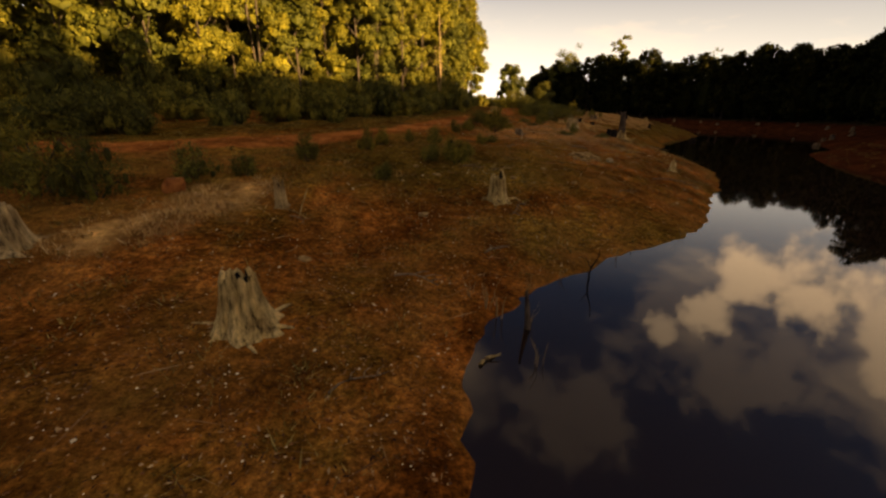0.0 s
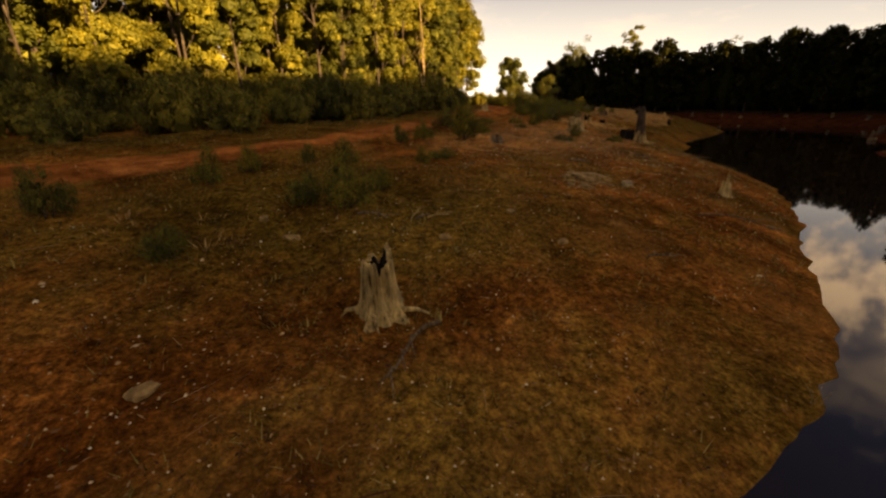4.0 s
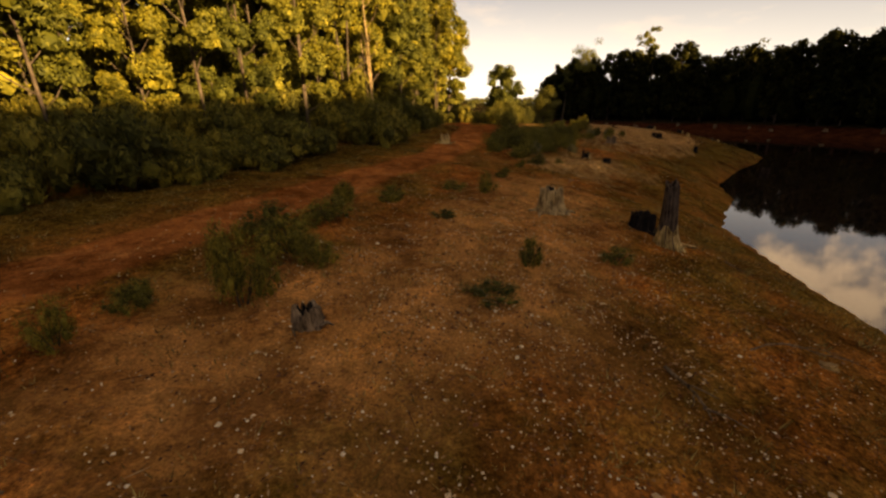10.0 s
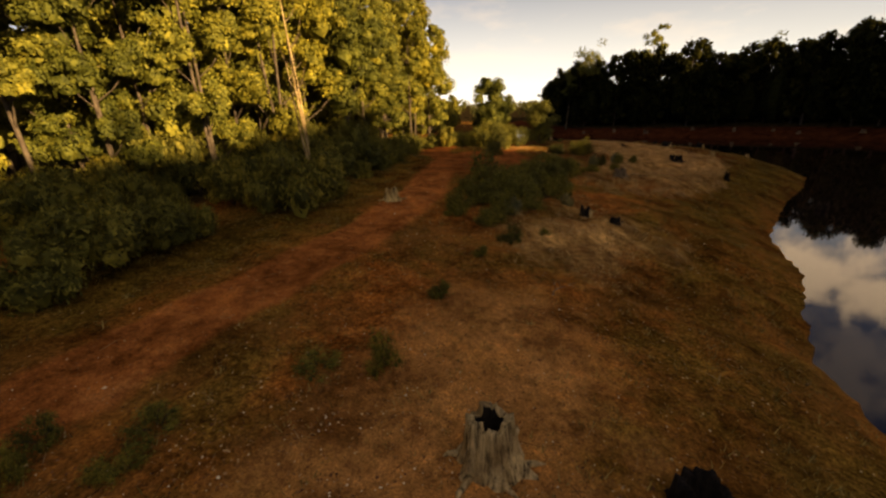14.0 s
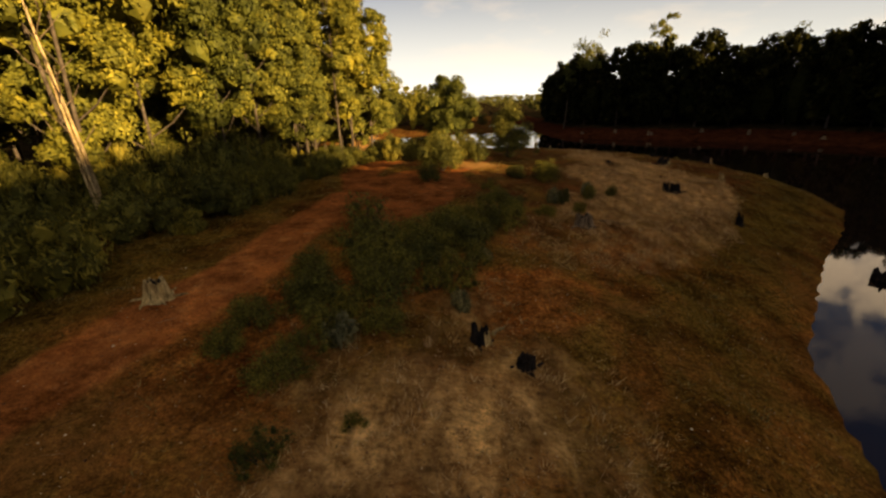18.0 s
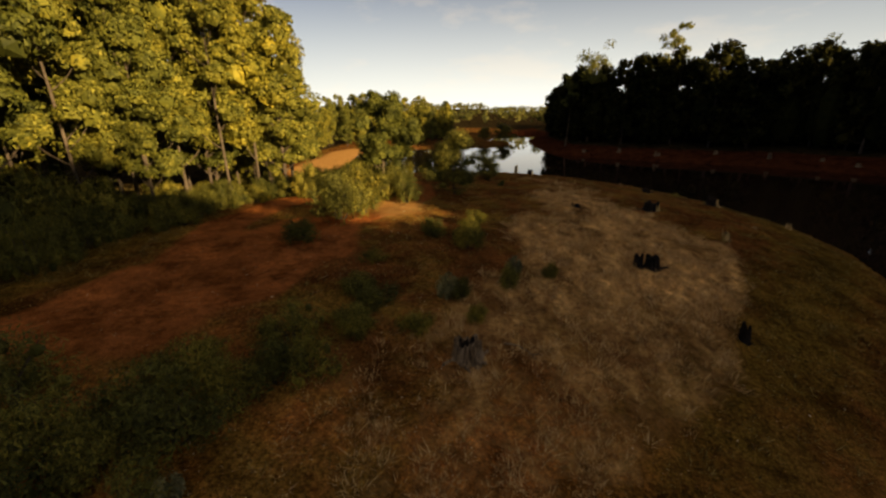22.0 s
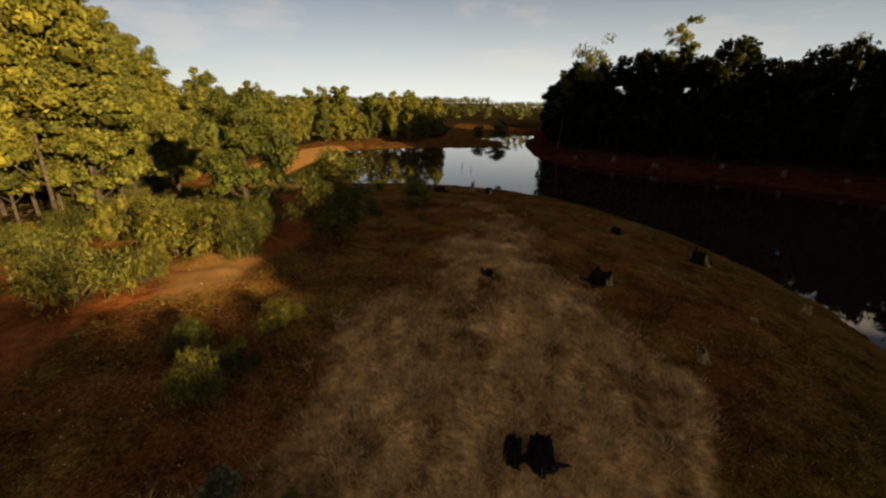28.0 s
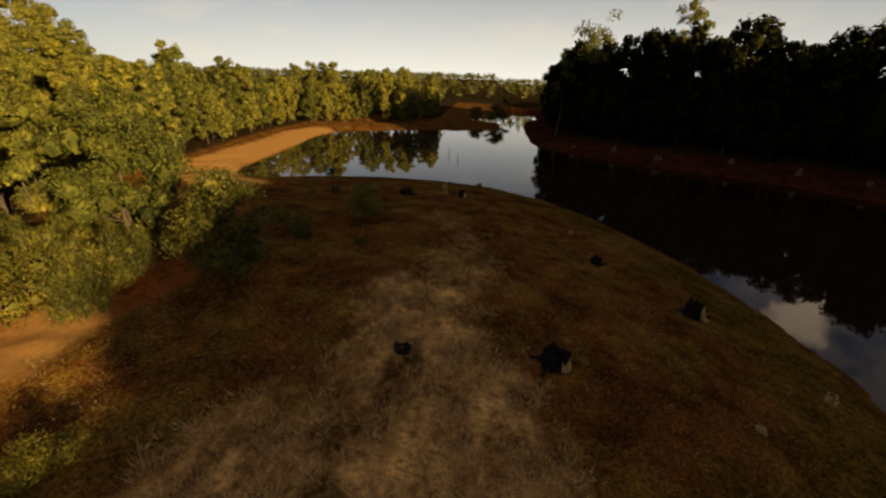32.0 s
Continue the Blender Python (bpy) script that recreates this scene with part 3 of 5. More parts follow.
def tree_kind(seed, tall, spread, bare, clumps, per, leaf, mats, name="tree", trunk_r=0.2, lean=0.5, sides=7, limbs=12, puff=(0.26, 0.44), core=0.74, shell=0.5, slim=0.5):
    """One kind of tree at the origin: a trunk that forks into limbs, and a crown of leaf clumps round their ends."""
    rng = np.random.default_rng(seed)
    root = new(name)
    top = np.array([rng.normal() * lean, rng.normal() * lean, tall * 0.92])
    bend = rng.normal(size=2) * lean * 0.5
    us = np.linspace(0, 1, 8)
    stem = [np.array([top[0] * u * u + bend[0] * math.sin(3 * u), top[1] * u * u + bend[1] * math.sin(3 * u), top[2] * u - 0.3 * (u == 0)]) for u in us]
    pieces = [tube(stem, [trunk_r * (1.35 if i == 0 else 1) * (1 - 0.85 * u) for i, u in enumerate(us)], sides)]
    tips = []
    for i in range(limbs):
        u = bare + (0.97 - bare) * (i + rng.uniform(0, 0.8)) / limbs
        s0 = np.array([np.interp(u, us, [p[k] for p in stem]) for k in range(3)])
        an = i * 2.4 + rng.uniform(-0.5, 0.5)
        reach = spread * (1.0 - 0.75 * max(0, u - 0.55) / 0.45) * rng.uniform(0.55, 1.0)
        tip = s0 + np.array([math.cos(an) * reach, math.sin(an) * reach, reach * rng.uniform(0.25, 0.9)])
        mid = s0 * 0.5 + tip * 0.5 + np.array([0, 0, -0.12 * reach])
        rr = trunk_r * (1 - 0.8 * u) * 0.48
        pieces.append(tube([s0, mid, tip], [rr, rr * 0.6, rr * 0.2], 4))
        tips.append((s0, tip, reach))
    part("trunk", joined("trunk", pieces), mats[0], root)
    balls = []
    for i in range(clumps):
        s0, tip, reach = tips[i % limbs]
        w = rng.uniform(0.5, 1.15)
        rad = spread * rng.uniform(*puff)
        balls.append((s0 * (1 - w) + tip * w + rng.normal(size=3) * spread * 0.15, np.array([rad, rad, rad * 0.8])))
    part("crown", leaves_mesh("crown", rng, balls, per, leaf, core=core, shell=shell, slim=slim), mats[1], root)
    return root


def billow_tree(seed, tall, spread, bare, clusters, sub, per, leaf, mats, name="gum_tree", trunk_r=0.14, lean=0.35, slim=0.55, core=0.58, sides=6, stems=1):
    """A tree whose crown is heaped up of rounded leaf masses, each made of smaller tufts, with gaps between them and bare limbs inside."""
    rng = np.random.default_rng(seed)
    root = new(name)
    us = np.linspace(0, 1, 8)
    pieces, stemlines = [], []
    for k in range(stems):
        way, bend = rng.normal(size=2) * lean * (1 + k), rng.normal(size=2) * lean * 0.5
        stem = np.array([(way[0] * u * u + bend[0] * math.sin(3 * u), way[1] * u * u + bend[1] * math.sin(3 * u), tall * 0.9 * u - 0.4 * (u == 0)) for u in us])
        stemlines.append(stem)
        pieces.append(tube(stem.tolist(), [trunk_r * (1.4 if i == 0 else 1) * (1 - 0.8 * u) for i, u in enumerate(us)], sides))
    balls, cores = [], []
    for i in range(clusters):
        u = (i + rng.uniform(0.1, 0.9)) / clusters
        z = tall * (bare + (0.94 - bare) * u)
        stem = stemlines[i % stems]
        at = np.array([np.interp(z, stem[:, 2], stem[:, k]) for k in range(2)] + [z])
        profile = spread * math.sqrt(max(0.06, 1 - ((u - 0.42) / 0.64) ** 2))
        an, reach, big = i * 2.4 + rng.uniform(-0.6, 0.6), profile * rng.uniform(0.3, 0.85), spread * rng.uniform(0.36, 0.60)
        mid = at + np.array([math.cos(an) * reach, math.sin(an) * reach, 0])
        low = at - np.array([0, 0, min(z * 0.4, 0.5 * reach + 0.8)])
        low[:2] = [np.interp(low[2], stem[:, 2], stem[:, k]) for k in range(2)]
        rr = trunk_r * (1 - 0.75 * u) * 0.5
        pieces.append(tube([low, (low + mid) / 2 - np.array([0, 0, 0.1 * reach]), mid], [rr, rr * 0.7, rr * 0.3], 4))
        for j in range(sub):
            d = rng.normal(size=3)
            d /= np.linalg.norm(d)
            d[2] = abs(d[2]) if d[2] < -0.35 else d[2]
            small = big * rng.uniform(0.28, 0.56)
            balls.append((mid + d * big * np.array([0.8, 0.8, 0.9]) * rng.uniform(0.6, 1.1), np.array([small, small, small * rng.uniform(0.8, 1.15)])))
        balls.append((mid - np.array([0, 0, 0.1 * big]), np.array([big, big, big]) * 0.68))
    part("trunk", joined("trunk", pieces), mats[0], root)
    part("crown", leaves_mesh("crown", rng, balls, per, leaf, 0.5, slim, core, 0.74, 0.34), mats[1], root)
    return root


def scatter_along(points, rng, count, depth, gap, skew=1.3):
    """Places in a band of that depth to the left of a line, no two nearer than gap."""
    pts = np.array(points, float)
    seg = np.diff(pts, axis=0)
    ln = np.hypot(*seg.T)
    made = []
    tries = 0
    while len(made) < count and tries < count * 40:
        tries += 1
        i = rng.choice(len(seg), p=ln / ln.sum())
        u, dd = rng.uniform(), depth * rng.uniform() ** skew
        nrm = np.array([-seg[i][1], seg[i][0]]) / ln[i]
        p = pts[i] + seg[i] * u + nrm * dd
        if all((p[0] - q[0]) ** 2 + (p[1] - q[1]) ** 2 > gap * gap for q in made):
            made.append(p)
    return made


def place(ob, x, y, label, category, group="", size=(1, 1, 1), turn=0.0, sink=0.0):
    m = pose(x, y, float(ground_z(x, y)) - sink, 0, 0, turn) @ Matrix.Diagonal((*size, 1))
    return tagged(copy_thing(ob, m), label, category, group)


def plant(kinds, places, rng, lo=0.85, hi=1.15, label="", category="tree", group="", tall=None):
    for p in places:
        s = rng.uniform(lo, hi)
        h = s * (tall(p[0], p[1]) if tall else 1.0)
        place(kinds[rng.integers(len(kinds))], p[0], p[1], label, category, group, (s, s, h), rng.uniform(0, 360))


def discard(kinds):
    for k in kinds:
        for o in (*k.children_recursive, k):
            bpy.data.objects.remove(o)


rng = np.random.default_rng(5)
# the sunlit forest on the near bank: a dense wall of young gums, then the far shore's wood
FOREST_EDGE = [(-60, 0), (-34, 6), (-19, 18), (-10, 30), (-3, 40), (1, 47), (3, 55), (5.5, 61), (7.3, 66.5)]
FAR_EDGE = [(7.3, 66.5), (3.5, 74), (-1, 80), (-7, 90), (-13, 100), (-16, 115), (-19, 132), (-22, 150), (-18, 166), (-4, 178), (12, 184), (15, 194), (12, 215)]
gums = [billow_tree(10 + i, 13.5 + 1.2 * i, 2.4 + 0.35 * (i % 3), 0.12 + 0.06 * (i % 4), 13 + i % 3, 8, 165, 0.108, (BARK, LEAF), trunk_r=0.11, stems=1 + (i % 3 == 1)) for i in range(7)]
inner_gums = [billow_tree(30 + i, 15 + 1.5 * i, 2.8, 0.14, 16, 5, 75, 0.16, (BARK, LEAF), trunk_r=0.11, sides=5) for i in range(4)]
GUM = "tall slender gum tree with sunlit olive leaves"
plant(gums, scatter_along(FOREST_EDGE[2:], rng, 36, 5, 2.8, 1.0), rng, 0.8, 1.1, GUM, "tree", "sunlit gum forest")
plant(inner_gums, scatter_along(FOREST_EDGE[:3], rng, 24, 5, 2.4, 1.0), rng, 0.9, 1.1, GUM, "tree", "sunlit gum forest")
plant(inner_gums, scatter_along([(x - 5, y + 2.5) for x, y in FOREST_EDGE[1:]], rng, 44, 18, 3.2, 0.7), rng, 0.95, 1.25, GUM, "tree", "sunlit gum forest")
place(gums[1], 7.2, 66.0, "tall gum at the end of the sunlit wood", "tree", "sunlit gum forest", (1.05, 1.05, 0.9), 40)
SHORE_GUM = "gum tree above the sandy shore"
plant(gums, scatter_along([(6.5, 67), (2.5, 74), (-2, 81), (-7, 90)], rng, 18, 5, 2.3, 1.0), rng, 0.6, 0.95, SHORE_GUM, "tree", "gums along the far shore")
discard(gums + inner_gums)
shore_gums = [billow_tree(20 + i, 12 + i, 3.0, 0.08, 13, 5, 44, 0.21, (BARK, LEAF), trunk_r=0.11, sides=4) for i in range(4)]
plant(shore_gums, scatter_along(FAR_EDGE[3:], rng, 56, 5, 2.6, 1.0), rng, 0.6, 1.0, SHORE_GUM, "tree", "gums along the far shore")
plant(shore_gums, scatter_along(FAR_EDGE, rng, 44, 30, 4.0, 0.8), rng, 0.85, 1.15, "gum tree above the sandy shore", "tree", "gums along the far shore")
discard(shore_gums)
lone = billow_tree(31, 8.2, 3.0, 0.26, 13, 8, 150, 0.105, (BARK, LEAF), trunk_r=0.15, stems=2)
place(lone, 14.6, 68.3, "small spreading gum tree beside the dirt track", "tree", "", (0.82, 0.82, 0.9), 20)
place(lone, 2.3, 78.5, "small grey-green gum tree beside the sandy track", "tree", "", (1.0, 1.0, 0.8), 140)
discard([lone])

# the hill forest across the water, its shade darkened into the leaf colour
HILL_EDGE = [(66, -60), (67, -14), (60, 4), (53, 20), (54, 30), (60, 38), (72, 46), (86, 58), (94, 78), (92, 100), (82, 118), (66, 131), (57, 141), (51, 152), (52, 178), (57, 205), (63, 235)]
darks = [billow_tree(40 + i, 14.0, 4.2, 0.06, 14, 6, 26, 0.36, (BARK_DARK, LEAF_SHADED), "hill_tree", 0.2, core=0.6, sides=4) for i in range(6)]
DARK = "dark bushy tree on the shaded hill"
back = HILL_EDGE[::-1]


def hill_top(y):
    """The height above the water to which the wood grows along the far bank."""
    return np.interp(y, [-60, 14, 23, 38, 51, 60, 78, 96, 110, 127, 140, 152, 175, 230], [9.5, 9.2, 10, 12.8, 14.6, 15.6, 16.6, 17.0, 17.8, 18.2, 18.4, 18.4, 18, 18])


def hill_growth(x, y):
    return max(0.3, float(hill_top(y) - ground_z(x, y)) / 11.6)


def below_sunline(x, y):
    """How tall a tree may grow and still stay under the evening sun's path over the ridge."""
    p, w = 0.788 * x - 0.616 * y, 0.616 * x + 0.788 * y
    return shade_ridge_top(w) - (98 - p) * 0.2217 - ground_z(x, y)


for q in scatter_along(back, rng, 125, 7, 2.9, 1.0):
    grown = hill_growth(q[0], q[1]) * rng.uniform(0.8, 1.03)
    wide = grown ** 0.6 * rng.uniform(0.85, 1.15)
    place(darks[rng.integers(6)], q[0], q[1], DARK, "tree", "dark hill forest", (wide, wide, grown), rng.uniform(0, 360))
slope = [q for q in scatter_along(back, rng, 80, 45, 4.2, 0.8) if below_sunline(q[0], q[1]) > 14]
for q in slope:
    wide = rng.uniform(0.9, 1.2)
    place(darks[rng.integers(6)], q[0], q[1], DARK, "tree", "dark hill forest", (wide, wide, hill_growth(q[0], q[1]) * rng.uniform(0.85, 1.0)), rng.uniform(0, 360))
# dwarf trees out of view on the added ridge, to roughen its shadow's edge
plant(darks, [(0.788 * p + 0.616 * w, -0.616 * p + 0.788 * w) for p, w in zip(rng.uniform(94, 101, 26), np.linspace(-50, 135, 26))], rng, 0.10, 0.20, DARK, "tree", "dark hill forest")
discard(darks)
tops = [tree_kind(60, 17, 2.4, 0.5, 24, 60, 0.22, (BARK, LEAF), "gum_tree", 0.2, 0.8, 6, 10, (0.2, 0.36), 0.0),
        tree_kind(61, 17, 4.6, 0.55, 44, 60, 0.22, (BARK, LEAF), "gum_tree", 0.26, 1.2, 6, 16, (0.2, 0.34), 0.0)]
for i, (k, x, y, w, h) in enumerate([(1, 54, 150, 1.1, 1.38), (0, 48.5, 151, 1.1, 1.15), (0, 70, 143, 1.5, 1.68), (0, 73.5, 144.5, 1.3, 1.4), (1, 124, 170, 1.5, 1.4), (0, 81, 147, 1.2, 1.2), (1, 205, 195, 1.4, 1.15)]):
    place(tops[k], x, y, "tall open gum standing above the hill forest", "tree", "tall gums on the skyline", (w, w, h), i * 77)
discard(tops)


def far_woods():
    """Woods on the far hills, all the way to the horizon, and behind the front rows on both banks."""
    r2 = np.random.default_rng(77)
    spots = [(r2.uniform(-420, 420), 205 + 900 * r2.uniform() ** 1.6) for _ in range(2600)] + [(r2.uniform(-160, -30), r2.uniform(25, 210)) for _ in range(900)]
    spots += [(r2.uniform(60, 330), r2.uniform(150, 330)) for _ in range(700)]
    xy = np.array(spots)
    s_, k_ = lake_distance(xy[:, 0], xy[:, 1])
    behind = (k_ >= NN + NE - 1) | (xy[:, 1] > 195) | (xy[:, 0] < np.interp(xy[:, 1], [30, 60, 100, 160, 200], [-42, -30, -46, -55, -20]))
    inlet = (xy[:, 0] > 13) & (xy[:, 0] < 62) & (xy[:, 1] < 335)
    xy = xy[(s_ > 14) & behind & ~inlet]
    zz = height(xy[:, 0], xy[:, 1])
    balls = []
    for (x, y), z in zip(xy, zz):
        tall, rad = r2.uniform(8, 12.5), r2.uniform(2.2, 3.8)
        balls.append(((x, y, z + tall * 0.45), np.array([rad, rad, tall * 0.5])))
    return leaves_mesh("far_woods", r2, balls, 17, 1.25, 0.2, 0.6)


def hill_woods():
    """The closed canopy over the hill behind its front trees."""
    r2 = np.random.default_rng(78)
    x, y = r2.uniform(50, 230, 5400), r2.uniform(-60, 235, 5400)
    w = 0.616 * x + 0.788 * y
    s_, k_ = lake_distance(x, y)
    room = np.where(w < 100, below_sunline(x, y), 30.0)
    ok = ((k_ >= NN + NE - 1) | (x > 53) & (y > 150)) & (s_ > 9) & (s_ < 95) & (room > -0.5)
    balls = []
    for px, py, pz, rm in zip(x[ok], y[ok], height(x[ok], y[ok]), room[ok]):
        tall = min(max(rm, 1.5), float(hill_top(py) - pz) * r2.uniform(0.8, 1.0))
        if tall < 1.0:
            continue
        rad = r2.uniform(2.6, 4.2)
        balls.append(((px, py, pz + tall * 0.42), np.array([rad, rad, tall * 0.55])))
    return leaves_mesh("hill_woods", r2, balls, 46, 0.42, 0.1, 0.6, 0.8)


tagged(part("hill_woods", hill_woods(), LEAF_SHADED), "closed canopy of trees over the hill, darkened for shade", "woods", kind="stuff")
tagged(part("far_woods", far_woods(), LEAF_FAR), "distant olive woods covering the hills to the horizon", "woods", kind="stuff")


# Shrubs
def shrub_kind(seed, leaf_mat, clumps=15, per=46, leaf=0.07, airy=0.0, name="shrub", slim=0.22, core=0.3):
    """A shrub one metre in radius and one metre high: stems that fan out from the base, and leafy sprays on them."""
    rng = np.random.default_rng(seed)
    root = new(name)
    balls = []
    for i in range(clumps):
        an, up = i * 2.4 + rng.uniform(-0.3, 0.3), rng.uniform(0.25, 1.0)
        out = math.sqrt(max(0.05, 1 - up * up)) * rng.uniform(0.55, 0.95)
        tip = np.array([math.cos(an) * out, math.sin(an) * out, up * rng.uniform(0.75, 0.95)])
        if i < 6:
            path = [np.array([math.cos(an), math.sin(an), -0.6]) * 0.06, tip * np.array([0.45, 0.45, 0.55]), tip]
            part("stem", joined("stem", [tube(path, [0.022, 0.015, 0.006], 5)]), BARK_DARK, root)
        rad = rng.uniform(0.20, 0.34)
        balls.append((tip * np.array([0.9, 0.9, 0.85]), np.array([rad, rad, rad * (0.9 + airy)])))
        balls.append((tip * np.array([0.7, 0.7, 0.45]), np.array([rad, rad, rad])))
    part("foliage", leaves_mesh("foliage", rng, balls, int(per * (1 - airy * 0.5)), leaf, -0.5, slim, core), leaf_mat, root)
    return root


SHRUB_GREY = foliage("grey_leaves", (0.10, 0.10, 0.046), (0.20, 0.19, 0.09), (0.34, 0.31, 0.16))
heaths = [shrub_kind(80 + i, SHRUB, 15, 115, 0.042, airy=0.25 * (i % 2)) for i in range(4)]
belt = [shrub_kind(185 + i, SHRUB, 15, 105, 0.046, slim=0.4, core=0.62) for i in range(3)]
thickets = [shrub_kind(85 + i, SHRUB, 17, 130, 0.038, slim=0.3, core=0.2) for i in range(3)]
wattles = [shrub_kind(90 + i, SHRUB_LIGHT, 17, 140, 0.031, name="wattle", slim=0.3) for i in range(2)]
greys = [shrub_kind(95, SHRUB_GREY, 9, 50, 0.10, 0.5, slim=0.5)]
BELT = [(-24, -2), (-14, 6), (-9, 12), (-6, 18), (-3, 24), (0, 30), (2.6, 36), (4.0, 43), (4.6, 50), (5.2, 57), (5.2, 63)]
for p in scatter_along(BELT, rng, 68, 7, 1.5, 1.2):
    r = rng.uniform(0.9, 2.3)
    h = r * rng.uniform(0.9, 1.6)
    place(belt[rng.integers(3)], p[0], p[1], "dense dark green shrub along the forest's edge", "shrub", "shrubs below the forest", (r, r, h), rng.uniform(0, 360), 0.1)
for p in scatter_along(FOREST_EDGE[1:7], rng, 46, 3, 1.6, 1.0):
    r = rng.uniform(1.5, 2.3)
    place(belt[rng.integers(3)], p[0], p[1], "tall dark shrub among the gum trunks", "shrub", "shrubs below the forest", (r, r, r * rng.uniform(1.5, 2.1)), rng.uniform(0, 360), 0.1)
for p in scatter_along([(4.6, 46), (5.6, 54), (6.8, 63)], rng, 24, 3.4, 1.1, 1.0):
    r = rng.uniform(1.0, 1.8)
    place(wattles[rng.integers(2)], p[0], p[1], "leafy olive bush at the edge of the sunlit wood", "shrub", "bushes at the wood's edge", (r, r, r * rng.uniform(1.1, 1.7)), rng.uniform(0, 360), 0.1)
for p in scatter_along([(5, 64), (5, 71), (1, 77), (-5, 88), (-11, 99)], rng, 26, 5, 1.5, 1.0):
    r = rng.uniform(0.9, 1.6)
    place((belt + wattles)[rng.integers(5)], p[0], p[1], "leafy shrub at the foot of the gums", "shrub", "shrubs below the far gums", (r, r, r * 1.2), rng.uniform(0, 360), 0.1)

for x in np.arange(7.6, 15.6, 1.75):
    for y in np.arange(65.4, 75.0, 1.75):
        x_, y_, r = x + rng.uniform(-0.7, 0.7), y + rng.uniform(-0.7, 0.7), rng.uniform(0.9, 1.5)
        if line_distance(x_, y_, TRACK) > 2.4 and math.hypot(x_ - 14.6, y_ - 68.3) > 1.0:
            place((belt + wattles)[rng.integers(5)], x_, y_, "leafy shrub between the wood and the dirt track", "shrub", "bushes at the wood's edge", (r, r, r * rng.uniform(1.2, 2.0)), rng.uniform(0, 360), 0.1)

# x, y, radius, height
NEAR_HEATH = [(-8.9, 0.6, 0.9, 0.8), (-7.6, 0.8, 0.5, 0.6), (-6.3, 2.8, 0.55, 0.8), (-4.5, 5.0, 0.45, 0.7), (-4.0, 6.1, 0.4, 0.6), (-10.0, -1.7, 0.9, 1.2),
              (-11.4, -1.4, 1.4, 1.4), (-1.2, 3.75, 0.8, 0.85), (-2.0, 3.9, 0.55, 0.6), (2.2, 13.5, 0.8, 1.3), (-0.6, 5.0, 0.4, 0.5), (-0.5, 11.3, 0.4, 0.6),
              (-3.6, 1.6, 0.45, 0.5), (-2.9, 7.5, 0.3, 0.5), (-1.8, 7.1, 0.5, 0.6), (0.4, 7.7, 0.35, 0.4), (7.8, 15.6, 0.4, 0.55), (0.3, 12.0, 0.4, 0.6)]
MID_HEATH = [(2.4, 15.6, 1.0, 1.0), (1.5, 16.4, 0.9, 0.9), (3.1, 15.1, 0.6, 0.6), (0.4, 13.5, 0.35, 0.45), (2.5, 20.7, 0.5, 0.6), (4.1, 20.1, 0.6, 0.4), (7.6, 22.8, 0.55, 0.85), (1.0, 8.6, 0.7, 0.4), (10.3, 16.6, 0.6, 0.4),
             (6.7, 14.1, 0.8, 0.35), (2.6, 18.2, 0.95, 0.8), (2.6, 20.0, 0.5, 0.8), (11.6, 31.0, 0.7, 0.8), (0.5, 13.2, 0.5, 0.5), (6.3, 22.6, 0.7, 0.4),
             (5.9, 18.8, 0.6, 0.3), (2.2, 17.6, 0.4, 0.4), (10.2, 29.0, 0.4, 0.5), (13.1, 31.9, 0.35, 0.4), (4.1, 21.0, 0.6, 0.45), (8.8, 26.0, 0.5, 0.6)]
TRACK_SHRUBS = [(12.2, 38.6, 1.2, 1.2), (13.6, 40.6, 1.2, 1.4), (15.0, 43.0, 1.2, 1.2), (16.6, 45.0, 1.1, 1.1), (14.6, 41.8, 1.3, 1.2), (17.8, 48.2, 0.9, 0.9), (11.0, 33.2, 0.9, 0.8), (16.0, 39.6, 0.8, 0.8), (13.2, 35.2, 0.9, 0.7),
                (10.2, 38.2, 0.9, 0.9), (12.4, 39.6, 1.2, 1.2), (14.8, 40.4, 1.0, 1.0), (16.2, 42.4, 1.0, 1.0), (12.0, 35.6, 0.9, 0.8), (14.6, 37.4, 0.8, 0.8), (11.1, 36.1, 1.2, 1.1), (12.9, 36.5, 1.2, 1.1), (15.2, 38.2, 1.1, 1.0), (17.6, 43.6, 1.1, 1.1), (11.6, 41.5, 1.7, 1.7), (10.9, 36.2, 1.0, 1.0),
                (11.6, 34.5, 1.0, 0.9), (13.0, 37.9, 1.3, 1.3), (14.0, 39.2, 1.2, 1.2), (15.7, 41.0, 1.2, 1.2), (16.9, 43.2, 1.0, 1.1), (9.6, 35.1, 0.8, 0.8),
                (9.4, 33.9, 0.7, 0.7), (18.2, 46.0, 0.8, 0.8), (13.6, 53.2, 1.1, 1.2), (14.2, 57.3, 2.0, 2.6), (17.6, 51.3, 0.7, 0.6), (20.1, 46.2, 0.8, 0.6),
                (22.1, 47.0, 0.5, 0.6), (18.4, 45.5, 0.7, 0.7), (21.8, 53.3, 0.9, 1.5), (21.6, 48.3, 0.5, 0.8), (23.4, 49.5, 0.5, 0.9), (25.3, 50.9, 0.4, 0.7)]
POINT_SHRUBS = [(20.9, 73.6, 1.1, 1.3), (18.5, 75.2, 1.2, 1.2), (18.8, 85.2, 0.6, 1.0), (24.9, 72.4, 0.5, 0.7),
                (31.5, 99.6, 0.6, 0.6), (41.8, 74.5, 0.5, 0.5), (21.7, 72.0, 0.7, 0.8), (16.9, 84.6, 0.5, 0.6), (22.6, 82.0, 0.5, 0.6)]
